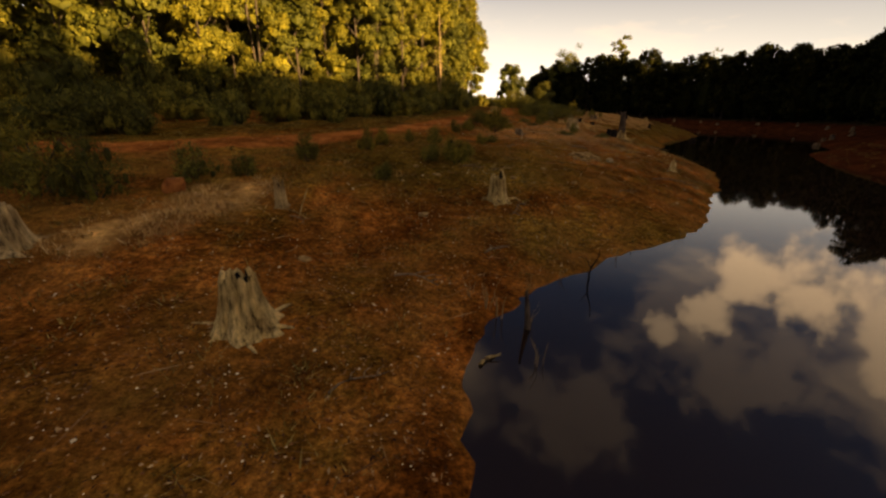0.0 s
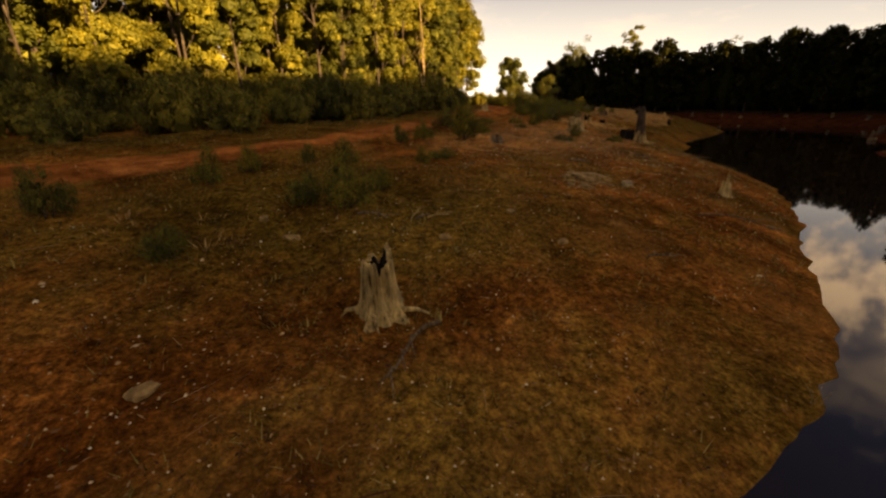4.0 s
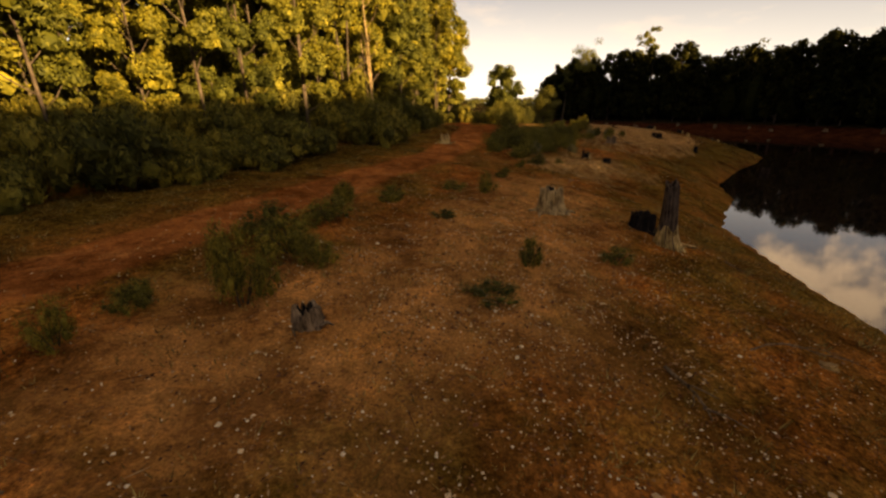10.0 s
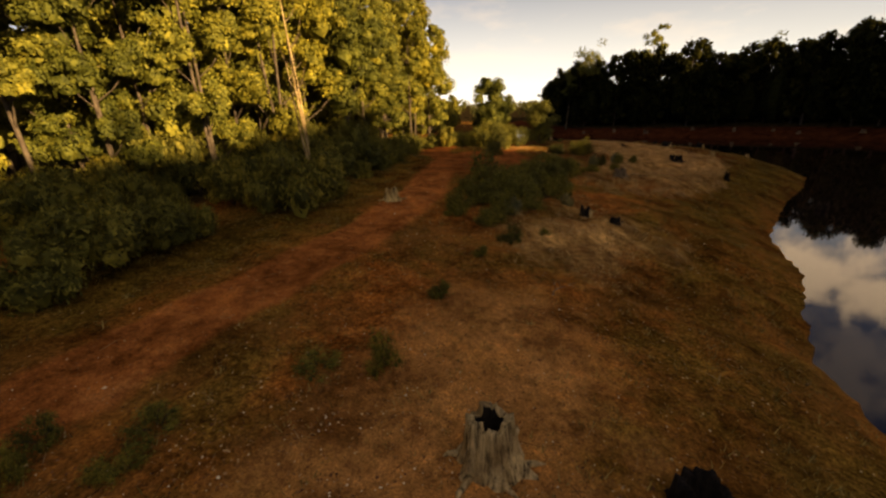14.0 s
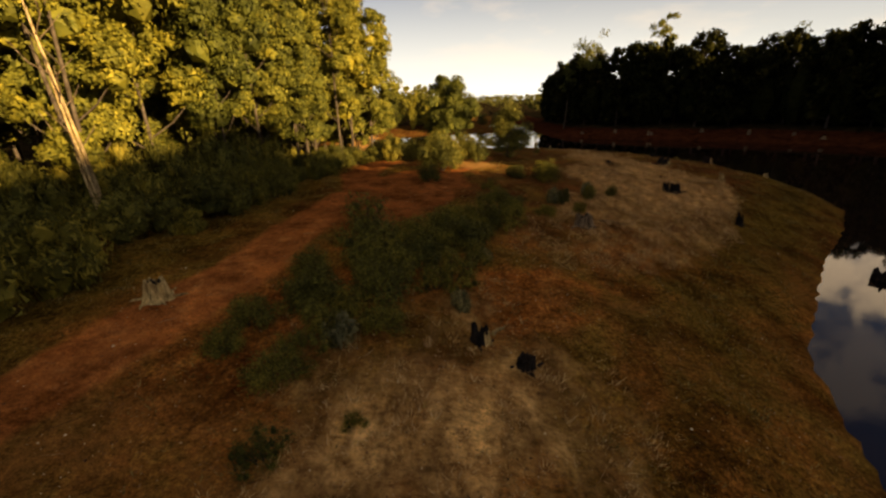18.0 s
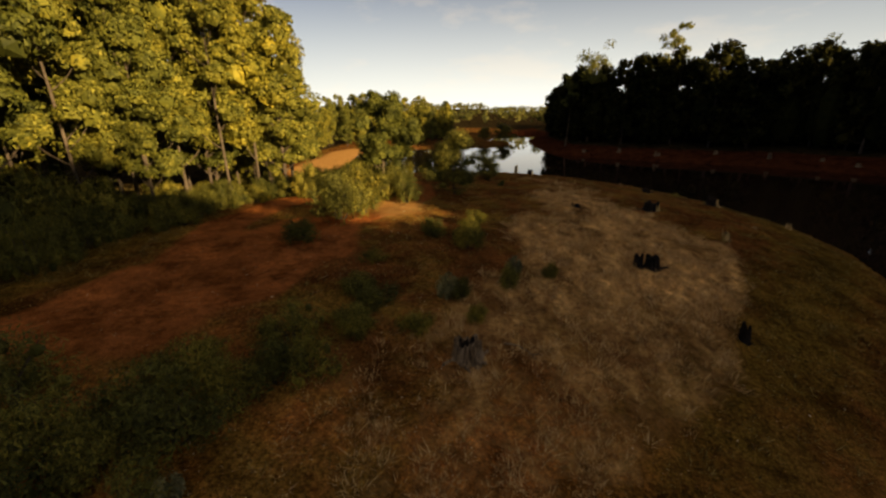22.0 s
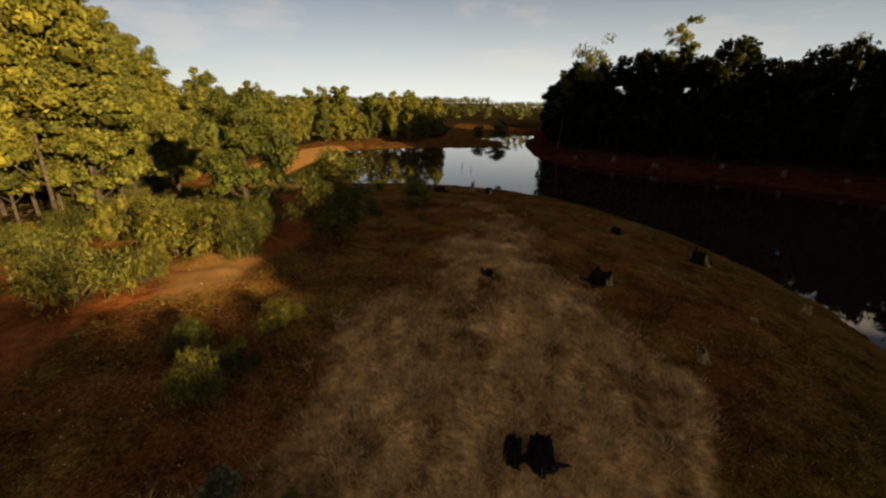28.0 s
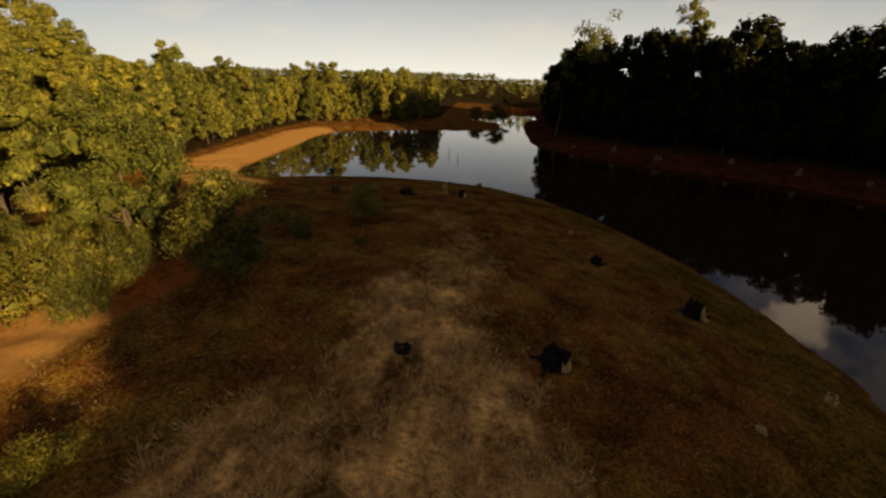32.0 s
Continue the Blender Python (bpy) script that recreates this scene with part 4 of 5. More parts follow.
WATTLES = [(16.4, 66.2, 1.6, 2.6), (15.2, 59.4, 1.4, 1.8), (14.4, 62.4, 2.4, 3.2), (16.6, 64.0, 1.4, 2.6), (20.0, 55.3, 0.9, 1.1), (18.4, 48.0, 1.1, 0.8), (19.6, 56.0, 0.6, 0.9), (18.4, 47.4, 0.9, 0.7),
           (21.9, 54.6, 1.0, 1.0), (22.2, 57.0, 1.1, 1.0), (17.4, 62.8, 1.3, 2.4), (13.0, 65.5, 1.5, 2.4), (9.5, 83.0, 1.3, 0.9), (7.6, 84.6, 1.2, 0.8), (11.0, 81.6, 0.9, 0.7), (6.2, 64.4, 1.2, 1.8)]
GREYS = [(12.2, 34.5, 0.6, 0.9), (15.4, 36.5, 0.45, 0.7), (16.4, 40.0, 0.4, 0.5), (21.1, 48.5, 0.6, 0.9), (23.8, 51.0, 0.5, 0.8)]


def plant_list(rows, kinds, label, group):
    for x, y, r, h in rows:
        place(kinds[rng.integers(len(kinds))], x, y, label, "shrub", group, (r, r, h * 1.05), rng.uniform(0, 360), 0.06)


plant_list([(x, y, r, h * 1.3) for x, y, r, h in NEAR_HEATH], heaths, "low dark green shrub on the red soil", "scattered shrubs")
plant_list(MID_HEATH, heaths, "low dark green shrub beside the dirt track", "scattered shrubs")
plant_list([(x, y, r * 1.15, h * 1.15) for x, y, r, h in TRACK_SHRUBS], thickets + heaths[1:2], "thick green shrub along the dirt track", "shrubs along the track")
plant_list(POINT_SHRUBS, heaths, "dark rounded shrub on the grassy point", "shrubs on the point")
plant_list(WATTLES, wattles, "yellow-green wattle bush beside the track", "wattles")
plant_list(GREYS, greys, "thin grey-leaved bush in dry grass", "grey bushes")
discard(belt + heaths + thickets + wattles + greys)
bushy = tree_kind(99, 4.3, 1.7, 0.06, 52, 300, 0.065, (BARK_DARK, SHRUB), "small_tree", 0.09, 0.2, 6, 12, (0.34, 0.5), core=0.4)
place(bushy, 20.7, 66.5, "dense dark bushy small tree on the point", "tree", "", (1, 1, 1), 30)
place(bushy, 28.5, 208, "dark round tree on the low red spit", "tree", "", (1.5, 1.5, 1.0), 60)
place(bushy, 36.0, 204, "dark round tree on the low red spit", "tree", "", (2.0, 2.0, 1.4), 200)
place(bushy, 23.9, 77.4, "low dark bushy tree on the point", "tree", "", (0.75, 0.75, 0.5), 110)
discard([bushy])


# Stumps, logs and dead wood
def wood(name, dark, light, streak=9.0):
    """Weathered wood with grain that runs upwards, dark cracks and some ash."""
    m, n, l, b = material(name, 0.9, 0.05)
    co = n.new("ShaderNodeTexCoord").outputs["Object"]
    mp = n.new("ShaderNodeMapping")
    mp.inputs["Scale"].default_value = (streak, streak, 0.9)
    l.new(co, mp.inputs["Vector"])
    grain = noise_node(n, l, 1.6, 8, 0.7, mp.outputs[0])
    blot = noise_node(n, l, 2.2, 4, 0.6, co)
    r = ramp_node(n, l, grain.outputs[0], [(0.34, dark), (0.46, tuple(0.55 * c for c in light)), (0.62, light)])
    stain = ramp_node(n, l, blot.outputs[0], [(0.36, (0.40, 0.34, 0.28)), (0.55, (1, 1, 1))])
    l.new(mix_node(n, l, 0.8, r.outputs[0], stain.outputs[0], "MULTIPLY"), b.inputs["Base Color"])
    bump_node(n, l, b, grain.outputs[0], 0.9, 0.04)
    return m


PALE_WOOD = wood("weathered_wood", (0.05, 0.03, 0.010), (0.86, 0.63, 0.27))
GREY_WOOD = wood("grey_wood", (0.02, 0.014, 0.007), (0.72, 0.53, 0.26))
DEAD_WOOD = wood("dull_grey_wood", (0.016, 0.011, 0.007), (0.34, 0.25, 0.155))
BURNT_WOOD = wood("charred_wood", (0.004, 0.004, 0.004), (0.035, 0.030, 0.027))
SCORCHED = wood("scorched_wood", (0.006, 0.005, 0.004), (0.17, 0.13, 0.10))
HOLLOW = plain("rotten_heart", (0.006, 0.005, 0.004), (0.025, 0.018, 0.012), 8.0)


def stump(seed, x, y, r, h, label, mat, flare=0.7, jag=0.25, roots=5, spire=0.0, lean=0.0, sink=0.12, burnt=None, group="old tree stumps", pale=None, pale_side=None):
    """A dead stump: a fluted trunk with a broken rim, a rotten hollow, and roots that run out over the soil."""
    rg = np.random.default_rng(seed)
    sides, rings = 56, 13
    ph = rg.uniform(0, 6.28, 6)
    teeth = rg.uniform(-1.4, 1.4, 56)
    teeth = (np.roll(teeth, 1) + 2 * teeth + np.roll(teeth, -1)) / 4
    root = new("tree_stump")
    root.matrix_basis = pose(x, y, float(ground_z(x, y)) - sink, rg.uniform(-3, 3) + lean, rg.uniform(-3, 3), rg.uniform(0, 360))
    if h > 2:
        root.matrix_basis = pose(x, y, float(ground_z(x, y)) - sink, 0, -5, 0)

    def rim(an):
        broken = 0.5 * math.sin(3 * an + ph[0]) + 0.35 * math.sin(7 * an + ph[1]) + 0.3 * math.sin(13 * an + ph[2])
        broken += 0.45 * teeth[int(an / 6.2832 * sides) % sides]
        return h * (1 - jag * (0.5 - 0.5 * broken) + spire * math.exp(-((math.sin((an - ph[3]) / 2)) ** 2) / 0.05))

    def radius(an, z):
        lobes = 0.5 + 0.5 * math.cos(roots * an + ph[4])
        fl = flare * ((0.9 if h < 1.5 else 0.5) * math.exp(-z / (0.45 * h)) + 0.7 * math.exp(-z / (0.15 * h)) * lobes * lobes)
        flute = -0.2 * abs(math.sin(5.5 * an + ph[5] + 0.3 * z)) ** 6 + 0.05 * math.sin(9 * an + ph[1] + z) + 0.03 * math.sin(21 * an + ph[0])
        return r * (1 + fl + flute + 0.06 * math.sin(2 * an + ph[2]))

    verts, faces = [], []
    for i in range(rings):
        for k in range(sides):
            an = 2 * math.pi * k / sides
            z = rim(an) * (i / (rings - 1)) ** 1.2
            rr = radius(an, z)
            verts.append((math.cos(an) * rr, math.sin(an) * rr, z))
    for k in range(sides):
        an = 2 * math.pi * k / sides
        rr = radius(an, h) * 0.66
        verts.append((math.cos(an) * rr, math.sin(an) * rr, rim(an) - 0.03 * h))
    for i in range(rings):
        for k in range(sides):
            a_, b_ = i * sides + k, i * sides + (k + 1) % sides
            faces.append((a_, b_, b_ + sides, a_ + sides))
    part("trunk", mesh_of("trunk", verts, faces), mat, root)
    verts, faces = [], []
    for i, (u, d) in enumerate([(0.67, 0.03), (0.60, 0.16), (0.5, 0.32), (0.25, 0.4)]):
        for k in range(sides):
            an = 2 * math.pi * k / sides
            rr = radius(an, h) * u
            verts.append((math.cos(an) * rr, math.sin(an) * rr, min(rim(an), h * 1.1) - d * h))
    verts.append((0, 0, h * 0.45))
    for i in range(3):
        for k in range(sides):
            a_, b_ = i * sides + k, i * sides + (k + 1) % sides
            faces.append((a_, b_, b_ + sides, a_ + sides))
    faces += [(3 * sides + k, 3 * sides + (k + 1) % sides, 4 * sides) for k in range(sides)]
    part("hollow", mesh_of("hollow", verts, faces), HOLLOW, root, "dark rotten hollow")
    if burnt:
        shell = [(math.cos(an) * radius(an, z) * 1.03, math.sin(an) * radius(an, z) * 1.03, z) for i in range(6) for k in range(12)
                 for an, z in [(ph[3] - 0.9 + 1.8 * k / 11, h * (burnt + (0.99 - burnt) * i / 5) * (0.94 + 0.05 * math.sin(k * 1.7)))]]
        quads = [(i * 12 + k, i * 12 + k + 1, i * 12 + k + 13, i * 12 + k + 12) for i in range(5) for k in range(11)]
        part("burnt_bark", mesh_of("burnt_bark", shell, quads), BURNT_WOOD, root, "charred bark")
    if pale:
        # weathered pale wood where the char has fallen off the foot
        shell = [(math.cos(an) * radius(an, z) * 1.04, math.sin(an) * radius(an, z) * 1.04, z) for i in range(9) for k in range(30)
                 for an, z in [(6.2832 * k / 29, h * pale * i / 8 * (0.72 + 0.28 * math.sin(2 * 6.2832 * k / 29 + ph[2]) ** 2))]]
        quads = [(i * 30 + k, i * 30 + k + 1, i * 30 + k + 31, i * 30 + k + 30) for i in range(8) for k in range(29)]
        part("bare_foot", mesh_of("bare_foot", shell, quads), PALE_WOOD, root, "pale bare wood")
    if pale_side is not None:
        # a split face of bare wood on one side of the charred trunk
        mid = radians(pale_side) - root.matrix_basis.to_euler().z
        shell = [(math.cos(an) * radius(an, z) * 1.05, math.sin(an) * radius(an, z) * 1.05, z) for i in range(7) for k in range(14)
                 for an, z in [(mid - 0.6 + 1.2 * k / 13, h * 0.86 * i / 6 * (0.8 + 0.2 * math.sin(k * 0.9 + ph[1])))]]
        quads = [(i * 14 + k, i * 14 + k + 1, i * 14 + k + 15, i * 14 + k + 14) for i in range(6) for k in range(13)]
        part("bare_side", mesh_of("bare_side", shell, quads), PALE_WOOD, root, "pale bare wood")
    for k in range(roots):
        an = (2 * math.pi * k - ph[4]) / roots
        out = r * (1 + flare) * rg.uniform(1.1, 1.9)
        path = [(math.cos(an + w * 0.3) * d, math.sin(an + w * 0.3) * d, z) for w, d, z in ((0, r * 0.9, 0.24 * h), (0.3, r * 1.25, 0.12 * h + 0.02), (0.8, (out + r) * 0.6, sink + 0.03), (1.2, out, sink - 0.06))]
        part("root", joined("root", [tube(path, [r * 0.26, r * 0.24, r * 0.15, r * 0.05], 7)]), PALE_WOOD if pale else mat, root)
    return tagged(root, label, "stump", group)


stump(1, -4.98, -6.2, 0.2, 0.98, "pale hollow tree stump with spreading roots", PALE_WOOD, 1.75, 0.16, 6, 0.12)
stump(2, -0.15, 0.45, 0.2, 0.85, "pale grooved tree stump with a broken spire", PALE_WOOD, 0.9, 0.22, 5, 0.28)
stump(3, -9.9, -4.3, 0.36, 1.1, "large grey split tree stump in dry grass", GREY_WOOD, 0.8, 0.45, 5, 0.2)
stump(4, 12.65, 18.5, 0.17, 2.15, "tall burnt tree stump with pale flared roots", SCORCHED, 2.0, 0.12, 6, 0.0, pale=0.4)
stump(5, 9.6, 20.6, 0.31, 1.02, "broad grey fluted tree stump", GREY_WOOD, 0.95, 0.2, 6)
stump(6, 3.5, 13.0, 0.2, 0.42, "small grey broken tree stump", DEAD_WOOD, 0.6, 0.35, 4)
stump(7, 10.0, 7.8, 0.11, 0.62, "small pointed grey stump on a mound", PALE_WOOD, 1.3, 0.3, 4, 0.3, 8)
stump(8, 6.2, 36.2, 0.24, 0.8, "pale tree stump beside the dirt track", PALE_WOOD, 1.2, 0.3, 6)
stump(9, 15.9, 35.0, 0.22, 0.62, "burnt black stump with a pale broken side", BURNT_WOOD, 0.5, 0.5, 4, 0.3, pale_side=-30)
stump(10, 17.0, 34.1, 0.22, 0.42, "low charred stump in the dry grass", BURNT_WOOD, 0.4, 0.3, 4)
stump(11, 21.8, 45.1, 0.36, 0.8, "wide grey fluted stump in the dry grass", DEAD_WOOD, 0.5, 0.35, 6)
stump(12, 29.8, 53.0, 0.2, 0.8, "black burnt stump, one of a pair", BURNT_WOOD, 0.4, 0.3, 4, 0.2)
stump(13, 30.5, 53.1, 0.28, 0.75, "black burnt stump with pale feet", BURNT_WOOD, 0.5, 0.3, 5)
stump(14, 34.6, 63.2, 0.42, 0.85, "burnt stump with one pale weathered side", BURNT_WOOD, 0.5, 0.45, 5, pale_side=-40)
stump(15, 42.1, 69.0, 0.36, 0.85, "burnt stump with a pale side near the water's edge", BURNT_WOOD, 0.6, 0.4, 5, 0.3, pale_side=-40)
stump(16, 36.8, 58.0, 0.15, 0.65, "thin leaning stump in mossy grass", PALE_WOOD, 0.5, 0.4, 4, 0.3, 14)
stump(17, 31.9, 48.3, 0.16, 0.75, "thin charred stump in mossy grass", BURNT_WOOD, 0.5, 0.4, 4, 0.3, 10)
stump(18, 29.3, 62.8, 0.25, 0.4, "small dark broken stump in straw grass", BURNT_WOOD, 0.6, 0.5, 4)
stump(19, 45.2, 64.6, 0.15, 0.5, "small pale stump near the water's edge", PALE_WOOD, 0.5, 0.4, 4)
stump(20, 24.7, 88.0, 0.5, 0.7, "burnt black stump on the bare point", BURNT_WOOD, 0.5, 0.3, 5)
stump(21, 28.2, 90.0, 0.2, 1.2, "dead grey post-like stump on the point", GREY_WOOD, 0.4, 0.3, 4, 0.2)
stump(22, 30.0, 89.2, 0.32, 0.8, "burnt stump with a pale side on the point", BURNT_WOOD, 0.5, 0.3, 5, pale_side=-40)
stump(23, -5.9, -1.4, 0.11, 0.8, "short grey dead trunk with a broken top", GREY_WOOD, 0.6, 0.3, 4, 0.2)
stump(24, 12.5, 19.9, 0.38, 0.72, "round charred stump beside a tall one", BURNT_WOOD, 0.25, 0.2, 5)
stump(25, 38.8, 74.0, 0.3, 0.6, "small burnt stump near the shore", BURNT_WOOD, 0.5, 0.3, 4)
for i in range(16):
    x, y = [(47, 38), (56, 45), (64, 52), (70, 57), (79, 65), (84, 74), (87, 84), (86, 94), (82, 103), (75, 114), (68, 120), (61, 125), (54, 133), (49, 140), (60, 126), (80, 107)][i]
    stump(40 + i, x + rng.uniform(1, 4), y + rng.uniform(-1, 1), rng.uniform(0.18, 0.32), rng.uniform(0.6, 1.3), "grey dead stump on the red far bank", DEAD_WOOD, 0.6, 0.4, 4, group="stumps on the far bank")


def dead_branch(seed, x, y, length, label, mat=None, radius=0.03, upright=0.0, group="fallen branches", z=None, forks=3):
    """A bare forked branch that lies on the soil, or stands up out of it."""
    rg = np.random.default_rng(seed)
    an = rg.uniform(0, 6.28)
    d = np.array([math.cos(an), math.sin(an), 0.0]) * (1 - upright) + np.array([0, 0, 1.0]) * upright
    d /= np.linalg.norm(d)
    side = np.array([-math.sin(an), math.cos(an), 0.0])
    base = float(ground_z(x, y)) if z is None else z

    def bent(start, way, ln, r0):
        pts = [start + way * ln * u + side * 0.10 * ln * math.sin(4 * u + an) + np.array([0, 0, 0.04 * ln * math.sin(5 * u)]) for u in np.linspace(0, 1, 6)]
        return tube(pts, [r0 * (1 - 0.7 * u) for u in np.linspace(0, 1, 6)], 6), pts

    piece, pts = bent(np.array([0, 0, radius * 0.8]), d, length, radius)
    root = new("branch")
    root.matrix_basis = pose(x, y, base)
    part("stem", joined("stem", [piece]), mat or DEAD_WOOD, root)
    for k in range(forks):
        w = d + side * rg.choice([-0.8, 0.8]) + np.array([0, 0, rg.uniform(0.0, 0.3)])
        twig, _ = bent(pts[2 + k % 3], w / np.linalg.norm(w), length * rg.uniform(0.25, 0.45), radius * 0.5)
        part("twig", joined("twig", [twig]), mat or DEAD_WOOD, root)
    return tagged(root, label, "branch", group)


for i, (x, y, ln) in enumerate([(-5.5, -1.9, 0.8), (-0.9, 3.4, 0.7), (0.3, 3.4, 0.6), (3.4, 4.9, 0.6), (8.0, 5.9, 1.8), (0.7, 0.1, 1.3), (11.2, 13.1, 1.6), (2.0, 7.4, 1.0), (5.6, 9.8, 0.8),
                                (1.6, 9.9, 0.7), (-3.0, -4.2, 0.9), (-1.0, -3.0, 0.7), (-3.6, -7.4, 0.8), (4.6, 2.4, 0.8), (9.4, 12.4, 1.1), (14.2, 17.9, 1.1), (12.2, 26.5, 1.2), (23.0, 46.0, 1.2), (26.2, 66.0, 1.6), (20.3, 70.2, 1.8)]):
    dead_branch(100 + i, x, y, ln, "fallen grey branch on the red soil", radius=0.018 + 0.008 * (i % 3))
def dry_weed(seed, x, y, tall, stalks):
    """A bunch of thin dead stalks with a few side twigs."""
    rg = np.random.default_rng(seed)
    root = new("dry_weed")
    root.matrix_basis = pose(x, y, max(float(ground_z(x, y)), -0.05))
    for k in range(stalks):
        an, h, out = rg.uniform(0, 6.28), tall * rg.uniform(0.5, 1.05), rg.uniform(0.02, 0.16)
        foot = np.array([math.cos(an), math.sin(an), 0]) * 0.05
        pts = [foot + np.array([math.cos(an) * out * u * u, math.sin(an) * out * u * u, h * u]) + rg.normal(size=3) * 0.008 for u in np.linspace(0, 1, 5)]
        pieces = [tube(pts, [0.006, 0.005, 0.004, 0.003, 0.002], 4)]
        for j in (2, 3):
            way = np.array([rg.normal() * 0.5, rg.normal() * 0.5, 0.8])
            pieces.append(tube([pts[j], pts[j] + way * h * 0.12], [0.003, 0.0015], 3))
        part("stalk", joined("stalk", pieces), DRY_STALK, root)
    return tagged(root, "bunch of thin dry stalks at the waterline", "weed", "dry weeds at the waterline")


DRY_STALK = plain("dry_stalks", (0.20, 0.13, 0.055), (0.42, 0.30, 0.14), 20.0)
for i, (x, y, tall, stalks) in enumerate([(-1.35, -5.1, 0.62, 9), (-1.2, -5.35, 0.5, 5), (-0.55, -4.55, 0.45, 5), (-0.75, -5.5, 0.5, 3), (-0.9, -6.7, 0.55, 4), (-1.6, -4.7, 0.35, 5), (0.4, -3.7, 0.4, 4), (2.2, -2.5, 0.35, 4), (5.0, -0.8, 0.4, 4)]):
    dry_weed(160 + i, x, y, tall, stalks)
for i, (x, y, up) in enumerate([(-5.35, -2.0, 0.75), (-5.2, -1.9, 0.3), (0.2, 3.3, 0.35), (0.5, 3.6, 0.2), (10.0, 14.8, 0.3)]):
    dead_branch(150 + i, x, y, 0.75 if i < 2 else 0.5, "pale forked dead twig on the soil", PALE_WOOD, 0.014, up, "pale dead twigs", forks=4)
dead_branch(130, -0.8, -5.7, 0.75, "dead snag standing in the shallow water", SCORCHED, 0.06, 0.9, "snags in the water", -0.1, 2)
dead_branch(131, 1.1, -3.8, 0.9, "thin dead stick leaning out of the water", BURNT_WOOD, 0.025, 0.8, "snags in the water", -0.1, 1)
dead_branch(132, -1.7, -6.7, 0.45, "driftwood lying at the waterline", PALE_WOOD, 0.03, 0.0, "snags in the water", -0.01, 1)
dead_branch(133, 25.5, 126.0, 1.8, "thin dead stick standing in the water", BURNT_WOOD, 0.06, 0.95, "snags in the water", -0.2, 1)
dead_branch(134, 27.4, 122.0, 1.4, "thin dead stick standing in the water", BURNT_WOOD, 0.06, 0.95, "snags in the water", -0.2, 0)
stump(60, 35.6, 43.4, 0.35, 0.9, "black stump standing in the shallow water", BURNT_WOOD, 0.2, 0.3, 4, sink=0.0, group="snags in the water")
dead_branch(135, 13.6, 18.6, 0.8, "pale broken slab of wood beside a stump", PALE_WOOD, 0.06, 0.0, forks=0)
dead_branch(136, 16.3, 35.3, 0.5, "pale broken slab of wood beside a stump", PALE_WOOD, 0.08, 0.2, forks=0)


def dead_tree(seed, x, y, tall, label):
    """A bare grey tree: leaning stems that divide into crooked branches."""
    rg = np.random.default_rng(seed)
    root = new("dead_tree")
    root.matrix_basis = pose(x, y, float(ground_z(x, y)) - 0.2)
    for k in range(3):
        lean = rg.normal(size=2) * 0.35
        stem = [np.array([lean[0] * u * u, lean[1] * u * u, tall * (1 - 0.16 * k) * u]) + np.array([0.15 * math.sin(4 * u + k), 0.15 * math.cos(5 * u + k), 0]) for u in np.linspace(0, 1, 9)]
        part("stem", joined("stem", [tube(stem, [0.085 * (1 - 0.85 * u) + 0.01 for u in np.linspace(0, 1, 9)], 7)]), GREY_WOOD, root)
        for j in range(4):
            at, an = stem[4 + j], rg.uniform(0, 6.28)
            way = np.array([math.cos(an), math.sin(an), 0.9]) * rg.uniform(0.7, 1.3)
            part("branch", joined("branch", [tube([at, at + way * 0.5 + rg.normal(size=3) * 0.1, at + way + np.array([0, 0, 0.2])], [0.03, 0.02, 0.008], 5)]), DEAD_WOOD, root)
    return tagged(root, label, "tree")


dead_tree(300, 0.3, 41.6, 10.5, "pale dead tree with bare stems beside the gums")


# Rocks
def rock(seed, x, y, size, flat, label, mat, group="weathered boulders", turn=None):
    rg = np.random.default_rng(seed)
    bm = bmesh.new()
    bmesh.ops.create_icosphere(bm, subdivisions=3, radius=1.0)
    off = Vector(rg.uniform(-50, 50, 3))
    for v in bm.verts:
        c = v.co.copy()
        k = 1 + 0.34 * noise.noise(c * 1.3 + off) + 0.20 * noise.noise(c * 3.2 + off) + 0.14 * noise.cell(c * 2.2 + off) + 0.05 * noise.noise(c * 9.0 + off)
        v.co = Vector((c.x * k * size, c.y * k * size * rg.uniform(0.98, 1.0) * 0.75, max(-0.5, min(0.62, c.z * k)) * size * flat))
    me = bpy.data.meshes.new("rock")
    bm.to_mesh(me)
    bm.free()
    ob = part("rock", me, mat)
    ob.matrix_basis = pose(x, y, float(ground_z(x, y)) + 0.1 * size * flat, 0, 0, rg.uniform(0, 360) if turn is None else turn)
    return tagged(ob, label, "rock", group)


STONE = plain("tan_stone", (0.12, 0.064, 0.022), (0.52, 0.35, 0.14), 7.0)
PALE_STONE = plain("pale_stone", (0.30, 0.21, 0.10), (0.55, 0.42, 0.23), 12.0)
CLAY = plain("orange_clay", (0.22, 0.07, 0.02), (0.42, 0.15, 0.04), 6.0)
SLAB = "weathered pale tan boulder half sunk in soil"
rock(200, 5.15, 7.15, 0.46, 0.62, SLAB, STONE, turn=8)
rock(201, 4.6, 7.1, 0.24, 0.5, SLAB, STONE, turn=40)
rock(202, 5.8, 7.8, 0.27, 0.4, SLAB, STONE, turn=-30)
rock(203, 5.45, 8.1, 0.22, 0.4, SLAB, STONE, turn=20)
rock(204, 6.4, 7.1, 0.2, 0.95, "rounded pale yellow boulder on the soil", PALE_STONE, turn=30)
rock(205, 4.8, 6.25, 0.2, 0.5, SLAB, STONE, turn=60)
